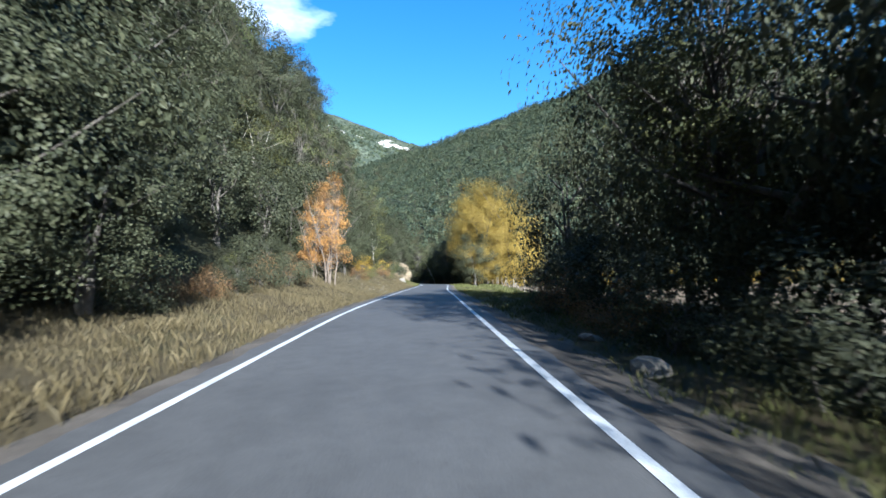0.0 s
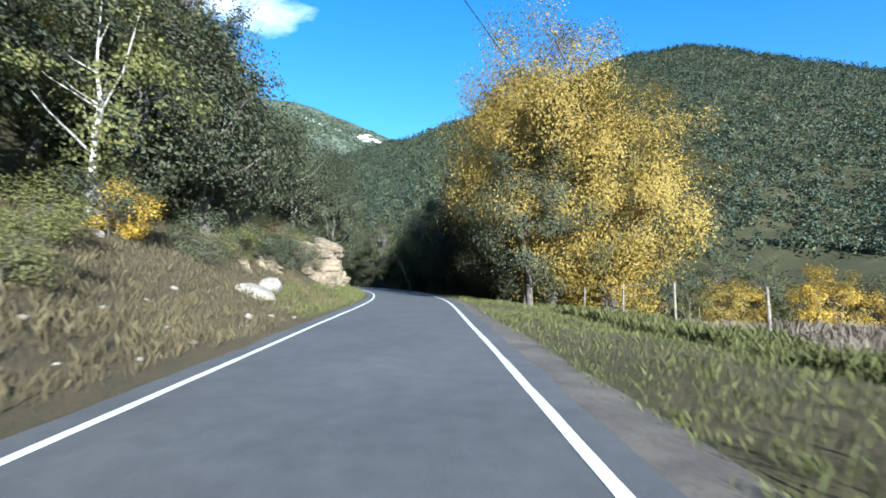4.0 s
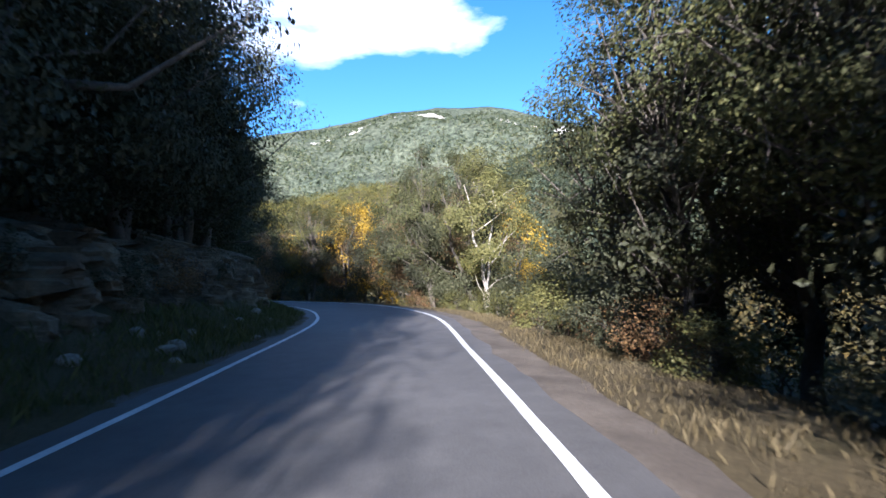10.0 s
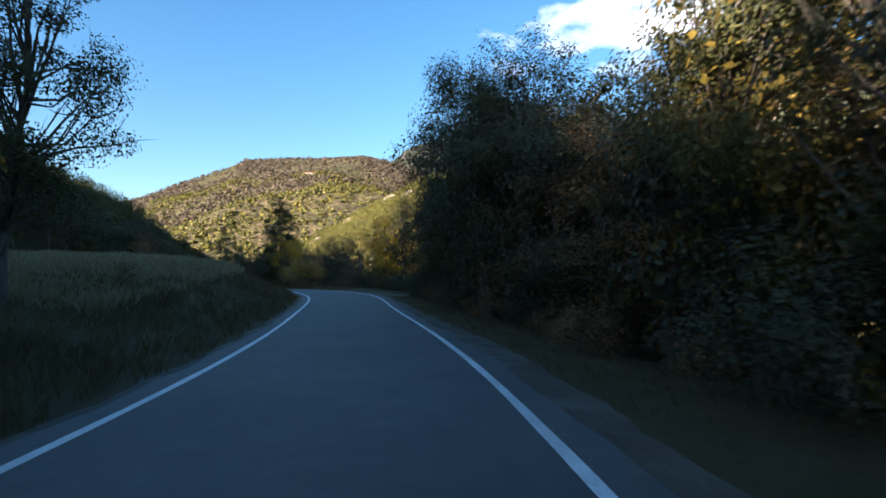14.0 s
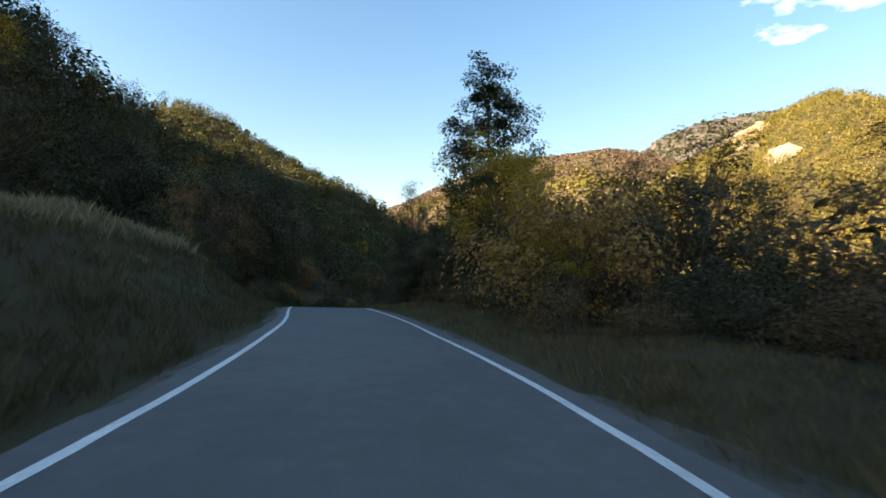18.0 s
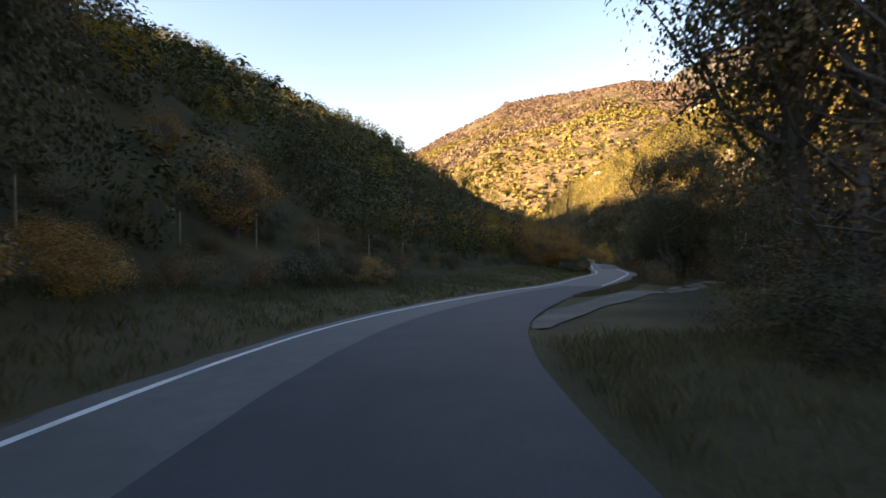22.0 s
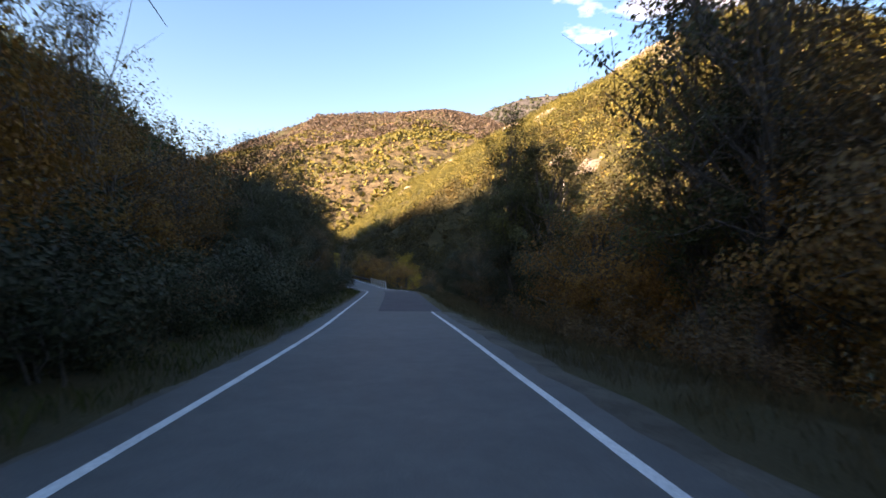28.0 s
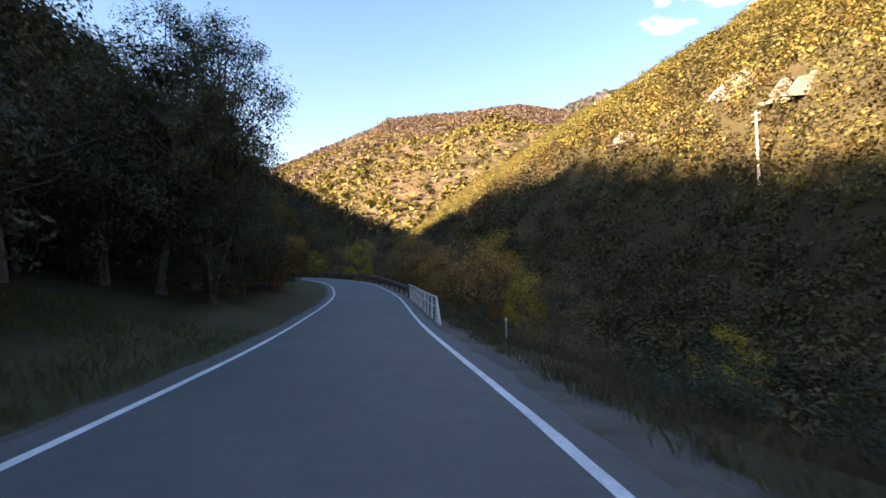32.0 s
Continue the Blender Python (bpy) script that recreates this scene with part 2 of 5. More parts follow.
def ground_cover():
    """Dry grass and soil near the road, leaf litter under the woods, by the mesh's cover value."""
    m, nt, b = material("ground_cover", 0.95, 0.15)
    n1, n2, n3 = noise_of(nt, 0.25, 5), noise_of(nt, 2.2, 7, 0.7), noise_of(nt, 22, 6, 0.75)
    grass = ramp(nt, n1, (0.3, (0.085, 0.066, 0.036)), (0.55, (0.115, 0.09, 0.046)), (0.75, (0.06, 0.062, 0.022)))
    wood = ramp(nt, n2, (0.3, (0.028, 0.028, 0.013)), (0.6, (0.046, 0.043, 0.019)), (0.8, (0.075, 0.06, 0.03)))
    at = nt.nodes.new("ShaderNodeAttribute")
    at.attribute_name = "cover"
    c = blend(nt, at.outputs["Fac"], grass, wood)
    fallow = nt.nodes.new("ShaderNodeAttribute")
    fallow.attribute_name = "fallow"
    c = blend(nt, fallow.outputs["Fac"], c, ramp(nt, n2, (0.3, (0.11, 0.086, 0.06)), (0.7, (0.165, 0.13, 0.092))))
    d = ramp(nt, n3, (0.25, (0.55, 0.55, 0.55)), (0.75, (1.35, 1.35, 1.35)))
    c = blend(nt, 1.0, c, d, "MULTIPLY")
    nt.links.new(c, b.inputs["Base Color"])
    bump(nt, b, n3, 0.9, 0.08)
    return m


def mountain_cover(cliffs, tone):
    """Far wooded slopes, with bare limestone cliffs near the crest."""
    m, nt, b = material("wooded_mountain", 0.95, 0.1)
    n1, n2 = noise_of(nt, 0.004, 6, 0.65), noise_of(nt, 0.06, 6, 0.75)
    a, bb = tone
    c = ramp(nt, n1, (0.35, a), (0.65, bb))
    d = ramp(nt, n2, (0.38, (0.3, 0.32, 0.3)), (0.62, (1.5, 1.5, 1.4)))
    c = blend(nt, 1.0, c, d, "MULTIPLY")
    at = nt.nodes.new("ShaderNodeAttribute")
    at.attribute_name = "cliff"
    co = nt.nodes.new("ShaderNodeTexCoord")
    mp = node(nt, "ShaderNodeMapping")
    mp.inputs["Scale"].default_value = (0.010, 0.010, 0.030)
    nt.links.new(co.outputs["Object"], mp.inputs[0])
    n3 = node(nt, "ShaderNodeTexNoise", Scale=1.0, Detail=6.0, Roughness=0.65)
    nt.links.new(mp.outputs[0], n3.inputs["Vector"])
    mul = node(nt, "ShaderNodeMath", {"operation": "MULTIPLY"})
    nt.links.new(n3.outputs["Fac"], mul.inputs[0])
    nt.links.new(at.outputs["Fac"], mul.inputs[1])
    mask = ramp(nt, mul.outputs[0], (cliffs, (0, 0, 0)), (cliffs + 0.04, (1, 1, 1)))
    c = blend(nt, mask, c, (0.62, 0.58, 0.52))
    nt.links.new(c, b.inputs["Base Color"])
    bump(nt, b, n2, 1.0, 6.0)
    return m


ASPHALT, GROUND = asphalt(), ground_cover()


# ---- the plan: the road's line, its banks, and the hills ----
ROAD = [  # centre line: x, y
    (-0.2, -40),
    (-0.4, -18),
    (-0.6, -0.01),
    (-0.92, 17.74),
    (-0.94, 35.02),
    (-0.95, 52.83),
    (-0.47, 71.82),
    (-0.26, 90.82),
    (-2.03, 108.63),
    (-6.18, 124.09),
    (-11.41, 137.7),
    (-16.35, 149.93),
    (-21.57, 161.09),
    (-29.29, 170.08),
    (-40.87, 177.05),
    (-55.68, 183.01),
    (-73.22, 188.7),
    (-92.12, 191.02),
    (-107.96, 190),
    (-122.87, 187.43),
    (-138.93, 185.35),
    (-154.85, 186.18),
    (-169.09, 191.45),
    (-183.06, 198.74),
    (-197.4, 205.87),
    (-212.24, 212.38),
    (-227.72, 217.8),
    (-243.79, 222.92),
    (-260.24, 228.27),
    (-270.75, 231.15),
    (-288.4, 233.8),
    (-310.2, 236.6),
    (-329, 236.5),
    (-347, 232),
    (-364, 222),
]
ROAD_Z = [-0.9, -0.4, 0, 0.74, 1.25, 1.72, 2.33, 2.89, 3.38, 3.86, 4.21, 4.62, 5.08, 5.52, 6, 6.72, 7.78, 8.72, 9.27, 9.67, 9.4, 8.93, 8.49, 8.03, 7.83, 7.44, 7.13, 6.98, 7.06, 7.04, 6.9, 7.5, 8.4, 9.1, 9.7]


def spline(points, step=1.0):
    """Even samples on a smooth curve through the points."""
    p = np.array(points, float)
    q = np.vstack([2 * p[0] - p[1], p, 2 * p[-1] - p[-2]])
    out = []
    for i in range(1, len(q) - 2):
        a, b, c, d = q[i - 1:i + 3]
        u = np.linspace(0, 1, 40, endpoint=False)[:, None]
        out.append(0.5 * (2 * b + (c - a) * u + (2 * a - 5 * b + 4 * c - d) * u ** 2 + (3 * b - a - 3 * c + d) * u ** 3))
    out = np.vstack(out + [p[-1:]])
    run = np.r_[0, np.cumsum(np.linalg.norm(np.diff(out[:, :2], axis=0), axis=1))]
    s = np.arange(0, run[-1], step)
    return s, np.stack([np.interp(s, run, out[:, k]) for k in range(out.shape[1])], 1)


RS, RC = spline([(x, y, z) for (x, y), z in zip(ROAD, ROAD_Z)])
# stations along the road: metres from the camera's first place, drawn together to the surveyor's posts
RS = np.interp(RS - 40.0, [-40, 0, 90.8, 132.2, 174.7, 191.6, 219.9, 257.2, 296.5, 309.7, 328.8, 355.4, 375.7, 410.7, 431.6, 631.6],
               [-40, 0, 77.0, 112.2, 147.7, 161, 185.4, 220.1, 257.8, 270.1, 287.8, 311.9, 330.3, 363.4, 383.4, 583.4])
RT = np.gradient(RC[:, :2], axis=0)
RT /= np.linalg.norm(RT, axis=1)[:, None]
RN = np.stack([RT[:, 1], -RT[:, 0]], 1)  # to the right
HALF = 2.08  # edge line from the centre line

BANK_U = [2.15, 2.9, 4.5, 7, 11, 18, 32]
LEFT_BANK = [  # s, height over the road at BANK_U
    (-40, 0, -.05, .1, .6, 1.5, 5, 14), (12, 0, -.05, .1, .5, 1.5, 5, 14), (45, 0, 0, .5, 1.5, 3, 7, 16), (70, 0, 0, .5, 2.6, 4.6, 9, 19),
    (97, 0, 0, .5, 3.6, 5.8, 12, 26), (138, 0, 0, .6, 2.8, 5, 12, 25), (150, 0, 0, .3, 1.4, 3, 7, 14), (158, 0, -.05, .1, .6, 1.2, 2, 3.4),
    (172, 0, -.05, .1, .7, 1.3, 1.8, 2.4), (186, 0, -.05, .3, 1.6, 2.0, 2.2, 2.6), (215, 0, -.05, .5, 2.6, 3.0, 3.1, 3.4), (232, 0, -.05, .5, 2.8, 3.1, 3.3, 4), (243, 0, 0, .5, 1.6, 2.4, 3.8, 8), (275, 0, 0, .1, .5, 1.1, 2.2, 5), (480, 0, 0, .2, .9, 1.9, 4, 9)]
RIGHT_BANK = [
    (-40, 0, -.05, -.1, -.4, -.8, -1.2, -1.5), (14, 0, -.05, -.1, -.3, -.6, -.8, -.9), (66, 0, 0, -.05, -.35, -.7, -.8, -.9), (84, 0, 0, -.1, -.7, -2, -4, -6),
    (150, 0, 0, -.1, -.9, -2.2, -4, -6), (182, 0, 0, 0, -.1, -1, -3, -5), (206, 0, 0, .05, .1, -.4, -2, -4), (228, 0, 0, .2, .3, 0, -1, -3),
    (280, 0, 0, .05, .1, 0, -.6, -2), (318, 0, 0, 0, -.3, -.8, -2, -4), (352, 0, 0, -.1, -.8, -2.2, -5, -9), (380, 0, 0, -.1, -.8, -2.4, -5, -9), (388, 0, 0, -.2, -1.6, -4, -7.5, -12), (480, 0, 0, -.2, -1.6, -4, -7.5, -12)]
RIDGES = [  # slope, rounding, then x, y, height along the crest
    (0.52, 12, (-87, -60, 51), (-83, 19, 60), (-99, 65, 62), (-148, 89, 63), (-175, 91, 48), (-252, 102, 26), (-290, 169, 32)),
    (0.57, 12, (-95, -60, 60), (-146, 36, 96), (-303, -11, 66), (-426, 23, 122), (-460, 42, 139)),
    (0.53, 12, (-258, 53, 85), (-336, 55, 48), (-398, 187, 47), (-472, 258, 7)),
    # ridge out of view, added so its shadow covers the valley and lower slope
    (0.85, 20, (-130, -40, 140), (-200, -30, 141), (-290, -30, 149), (-318, -40, 147)),
    # unseen local ridge, added to shade the roadside trees beyond the bend
    (0.70, 10, (-46, 30, 46), (-40, 70, 48), (-38, 98, 48), (-46, 118, 42)),
    (0.60, 50, (-143, 1205, 290), (-41, 1213, 330), (41, 1213, 345), (122, 1208, 379), (245, 1188, 420), (379, 1151, 450), (467, 1117, 490), (537, 1084, 492), (644, 1021, 434), (719, 967, 404), (804, 894, 354), (1000, 700, 260)),
    (0.70, 20, (-109, 576, 106), (-213, 427, 68), (-300, 428, 76), (-371, 440, 100), (-408, 478, 150), (-436, 488, 152), (-480, 486, 149), (-564, 490, 155), (-690, 448, 125), (-736, 386, 65), (-773, 310, 22)),
]


def value_noise(x, y, seed=0):
    """Smooth noise from -1 to 1 with a cell of one unit."""
    xi, yi = np.floor(x).astype(np.int64), np.floor(y).astype(np.int64)
    fx, fy = x - xi, y - yi
    fx, fy = fx * fx * (3 - 2 * fx), fy * fy * (3 - 2 * fy)

    def h(i, j):
        n = (i * 374761393 + j * 668265263 + seed * 1442695041) & 0x7FFFFFFF
        n = ((n ^ (n >> 13)) * 1274126177) & 0x7FFFFFFF
        return ((n ^ (n >> 16)) & 0xFFFF) / 32767.5 - 1
    return (h(xi, yi) * (1 - fx) + h(xi + 1, yi) * fx) * (1 - fy) + (h(xi, yi + 1) * (1 - fx) + h(xi + 1, yi + 1) * fx) * fy


def along_road(x, y):
    """Nearest station, sideways offset (right positive) and the road's height there."""
    k = np.empty(len(x), int)
    for a in range(0, len(x), 20000):
        dx, dy = x[a:a + 20000, None] - RC[None, :, 0], y[a:a + 20000, None] - RC[None, :, 1]
        k[a:a + 20000] = np.argmin(dx * dx + dy * dy, axis=1)
    d = np.stack([x, y], 1) - RC[k, :2]
    along = np.clip((d * RT[k]).sum(1), -1, 1)
    side = (d * RN[k]).sum(1)
    dist = np.linalg.norm(d, axis=1)
    return RS[k] + along, np.where(side >= 0, 1, -1) * dist, np.interp(RS[k] + along, RS, RC[:, 2])


def bank(table, s, u):
    t = np.array(table)
    cols = np.stack([np.interp(s, t[:, 0], t[:, 1 + j]) for j in range(7)], 1)
    bu = np.array(BANK_U)
    j = np.clip(np.searchsorted(bu, u) - 1, 0, 5)
    f = np.clip((u - bu[j]) / (bu[j + 1] - bu[j]), 0, 1)
    r = np.arange(len(s))
    return cols[r, j] * (1 - f) + cols[r, j + 1] * f


def hill_height(x, y):
    best = np.full(len(x), -50.0)
    for slope, soft, *crest in RIDGES:
        top = np.full(len(x), -50.0)
        for (ax, ay, ah), (bx, by, bh) in zip(crest, crest[1:]):
            ex, ey = bx - ax, by - ay
            f = np.clip(((x - ax) * ex + (y - ay) * ey) / (ex * ex + ey * ey), 0, 1)
            d = np.hypot(x - ax - f * ex, y - ay - f * ey)
            top = np.maximum(top, ah + f * (bh - ah) - slope * (np.sqrt(d * d + soft * soft) - soft))
        best = np.maximum(best, top)
    return best


def step01(a, b, x):
    f = np.clip((x - a) / (b - a), 0, 1)
    return f * f * (3 - 2 * f)


def ground_at(x, y):
    """Ground height, and how far it is wooded."""
    x, y = np.atleast_1d(np.asarray(x, float)), np.atleast_1d(np.asarray(y, float))
    s, u, rz = along_road(x, y)
    a = np.abs(u)
    near = rz + np.where(u < 0, bank(LEFT_BANK, s, a), bank(RIGHT_BANK, s, a))
    rough = step01(2.6, 6, a)
    near = near + rough * (0.10 * value_noise(x / 1.7, y / 1.7, 3) + 0.16 * value_noise(x / 5, y / 5, 4))
    far = np.where(y > 75, -1.0, 0.0) + 2.5 * value_noise(x / 60, y / 60, 5)
    z = near + (far - near) * step01(45, 160, a)
    h = hill_height(x, y) + 5 * value_noise(x / 55, y / 55, 6) + 2 * value_noise(x / 18, y / 18, 7)
    flat = step01(150, 160, s) * (1 - step01(236, 250, s))  # the meadow
    w = np.where(u < 0, step01(9 + 29 * flat, 34 + 52 * flat, a), step01(26, 90, a))
    h = z + (h - z) * w
    z = np.where(h > z, h, z)
    z = z - 0.10 * (1 - step01(2.7, 4.0, a))
    return z, s, u


def lines(lo, hi, step):
    out = list(np.arange(lo, hi + step, step))
    d, p = step, out[-1]
    while p < 5200:
        d *= 1.055
        p += d
        out.append(p)
    d, p = step, lo
    while p > -5200:
        d *= 1.055
        p -= d
        out.insert(0, p)
    return np.array(out)


def mesh_object(name, verts, faces, mat, parent=None, smooth=False, label=""):
    me = bpy.data.meshes.new(name)
    v = np.asarray(verts, np.float32).reshape(-1, 3)
    f = np.asarray(faces, np.int32)
    me.vertices.add(len(v))
    me.vertices.foreach_set("co", v.ravel())
    me.loops.add(f.size)
    me.loops.foreach_set("vertex_index", f.ravel())
    me.polygons.add(len(f))
    me.polygons.foreach_set("loop_start", np.arange(0, f.size, f.shape[1], dtype=np.int32))
    me.polygons.foreach_set("use_smooth", np.full(len(f), smooth))
    me.update(calc_edges=True)
    me.materials.append(mat)
    ob = new(name, me)
    if parent:
        ob.parent = parent
    if label:
        ob["label"] = label
    return ob


def grid_faces(n, m):
    i = np.arange(n * m).reshape(n, m)
    return np.stack([i[:-1, :-1], i[1:, :-1], i[1:, 1:], i[:-1, 1:]], -1).reshape(-1, 4)


gx, gy = lines(-372, 48, 1.3), lines(-28, 286, 1.3)
GX, GY = np.meshgrid(gx, gy, indexing="ij")
gz, gs, gu = ground_at(GX.ravel(), GY.ravel())
GZ = gz.reshape(GX.shape)


def on_ground(x, y):
    """Height of the ground's own mesh."""
    x, y = np.atleast_1d(np.asarray(x, float)), np.atleast_1d(np.asarray(y, float))
    i, j = np.clip(np.searchsorted(gx, x) - 1, 0, len(gx) - 2), np.clip(np.searchsorted(gy, y) - 1, 0, len(gy) - 2)
    f, g = (x - gx[i]) / (gx[i + 1] - gx[i]), (y - gy[j]) / (gy[j + 1] - gy[j])
    return (GZ[i, j] * (1 - f) + GZ[i + 1, j] * f) * (1 - g) + (GZ[i, j + 1] * (1 - f) + GZ[i + 1, j + 1] * f) * g


ground = mesh_object("ground", np.stack([GX.ravel(), GY.ravel(), gz], 1), grid_faces(len(gx), len(gy)), GROUND, smooth=True)
tagged(ground, "dry grass verges and leaf-littered valley slopes beside the road", "ground", kind="structure")
field = (gu > 4) & (gs > 12) & (gs < 74) & (gu < 70)
meadow = (gu < 0) & (gs > 155) & (gs < 238) & (gu > -48)
open_land = ((np.abs(gu) < 5.5) | ((gu < 0) & (gu > -9) & (gs < 72))) | field | meadow
cover = step01(0.3, 0.7, np.where(open_land, 0.0, 0.8) + 0.35 * value_noise(GX.ravel() / 4, GY.ravel() / 4, 9))
at = ground.data.attributes.new("cover", "FLOAT", "POINT")
at.data.foreach_set("value", cover.astype(np.float32))
at = ground.data.attributes.new("fallow", "FLOAT", "POINT")
at.data.foreach_set("value", (step01(8.6, 10, gu) * ((gs > 12) & (gs < 74) & (gu < 70))).astype(np.float32))


def ribbon(name, s0, s1, u0, u1, lift, mat, parent=None, cols=1, step=1.0, edge=0.0, seed=1, drop=0.0, swell=0.0, wander=None, grow=None):
    """A strip that follows the road between two offsets, with an uneven edge if asked."""
    s = np.linspace(s0, s1, max(2, int((s1 - s0) / step) + 1))
    c = np.stack([np.interp(s, RS, RC[:, k]) for k in range(3)], 1)
    n = np.stack([np.interp(s, RS, RN[:, k]) for k in range(2)], 1)
    n /= np.linalg.norm(n, axis=1)[:, None]
    sink = 0.14 * np.clip(1 - np.minimum(s - s0, s1 - s) / 1.5, 0, 1) if drop else 0 * s  # loose strips run out into the ground
    vs = []
    for j in range(cols + 1):
        u = u0 + (u1 - u0 + swell * np.sin(math.pi * (s - s0) / (s1 - s0))) * j / cols
        du = edge * (value_noise(s / 0.9, s * 0 + j, seed) + 0.6 * value_noise(s / 0.3, s * 0 + j, seed + 1)) if j in (0, cols) else 0 * s
        uu = u + du + (np.interp(s, *wander) if wander else 0) + (np.interp(s, *grow) * j / cols if grow else 0)
        vs.append(np.stack([c[:, 0] + n[:, 0] * uu, c[:, 1] + n[:, 1] * uu, c[:, 2] + lift - drop * (j / cols) ** 2 - sink], 1))
    v = np.stack(vs, 1)
    return mesh_object(name, v.reshape(-1, 3), grid_faces(len(s), cols + 1)[:, ::-1], mat, parent, True)


S_END = RS[-1] - 2
for a, b, u, v, w in ((-38, 152, -2.1, -3.5, 0), (148, S_END, -2.1, -3.1, 0), (-38, 186, 2.1, 3.6, 0), (183, 215, 2.1, 3.6, 3.0), (212, 238, 2.1, 3.3, 0), (292, 355, 2.1, 3.6, 0), (380, S_END, 2.1, 3.8, 0)):
    shoulder = ribbon("gravel_shoulder", a, b, u, v, -0.012, GRAVEL, None, 4, 0.5, 0.16, int(a + 60), 0.13, w)
    if u < 0:
        shoulder.data.flip_normals()
    tagged(shoulder, "narrow grey gravel shoulder beside the edge line", "pavement", kind="structure")
WIDER = ([178, 190, 206, 220, 380, 384], [0, 0.36, 0.36, 0, 0, 0.24])  # the road widens in two places
for a, b in ((236, 294), (353, 382)):
    verge = ribbon("verge", a, b, 2.1, 3.1, -0.008, GROUND, None, 4, 0.5, 0.1, int(a), 0.14)
    tagged(verge, "dry grassy verge against the asphalt patch", "verge", kind="structure")
road = ribbon("road", -38, S_END, -2.48, 2.5, 0.0, ASPHALT, cols=4, step=0.5, edge=0.07, grow=WIDER)
tagged(road, "narrow worn grey asphalt road with white edge lines", "road", kind="structure")
ribbon("edge_line", -38, S_END, -HALF - 0.06, -HALF + 0.06, 0.005, PAINT, road, step=0.5, edge=0.006, wander=([268, 285, 345, 362, 390], [0, 0.2, 0.2, 0.1, 0.08]))
for a, b in ((-38, 237.0), (293.8, 353.1), (382.8, S_END)):
    ribbon("edge_line", a, b, HALF - 0.06, HALF + 0.06, 0.005, PAINT, road, step=0.5, edge=0.006, wander=WIDER)
ribbon("asphalt_patch", 237.6, 293.4, -0.55, 2.6, 0.004, TAR, road, cols=2, step=0.5, edge=0.012)
ribbon("asphalt_patch", 353.4, 382.4, -0.35, 2.6, 0.004, TAR, road, cols=2, step=0.5, edge=0.012)


def leaves(centres, size, rnd, up=0.4, out=None):
    """Bent leaf quads, one at each centre, turned at random or roughly outwards."""
    n = len(centres)
    nrm = rnd.normal(size=(n, 3))
    nrm[:, 2] = np.abs(nrm[:, 2]) + up
    if out is not None:
        nrm = 0.55 * nrm + 1.5 * out / (np.linalg.norm(out, axis=1)[:, None] + 1e-6)
    nrm /= np.linalg.norm(nrm, axis=1)[:, None]
    a = np.cross(nrm, rnd.normal(size=(n, 3)))
    a /= np.linalg.norm(a, axis=1)[:, None] + 1e-9
    b = np.cross(nrm, a)
    sz = size * rnd.uniform(0.55, 1.35, (n, 1))
    c = np.asarray(centres)
    tip, wide = a * sz * 0.62, b * sz * 0.36
    v = np.stack([c - tip, c + wide + nrm * sz * 0.12, c + tip, c - wide + nrm * sz * 0.12], 1)
    return v.reshape(-1, 3), np.arange(4 * n).reshape(n, 4)


# ---- distant mountains ----
def mountain(name, label, crest, depth, mat, cliff, seed):
    """A long massif: a crest given by bearing (degrees left of +y), distance and height, falling to the valley on this side."""
    az = np.linspace(crest[0][0], crest[-1][0], 220)
    dist = np.interp(az, [c[0] for c in crest], [c[1] for c in crest])
    top = np.interp(az, [c[0] for c in crest], [c[2] for c in crest])
    rows, cl = [], []
    for f in np.linspace(0, 1.25, 90):
        r = dist - depth * (1 - f)
        p = np.where(f <= 1, f ** 0.85, 1 - (f - 1) * 2.0)
        x, y = -100 - np.sin(np.radians(az)) * r, 100 + np.cos(np.radians(az)) * r
        n = value_noise(x / 420, y / 420, seed) + 0.6 * value_noise(x / 170, y / 170, seed + 2) + 0.3 * value_noise(x / 70, y / 70, seed + 3)
        z = top * p + top * (0.16 * min(1, f * 3) * (1 - min(f, 1)) + 0.012) * n - 10
        rows.append(np.stack([x, y, z], 1))
        band = max(0.0, 1 - abs(f - 0.80) / 0.16)
        cl.append(band * np.interp(az, [c[0] for c in crest], cliff))
    v = np.stack(rows, 0)
    ob = mesh_object(name, v.reshape(-1, 3), grid_faces(90, len(az)), mat, None, True)
    a = ob.data.attributes.new("cliff", "FLOAT", "POINT")
    a.data.foreach_set("value", np.concatenate(cl).astype(np.float32))
    return tagged(ob, label, "mountain", kind="structure"), v


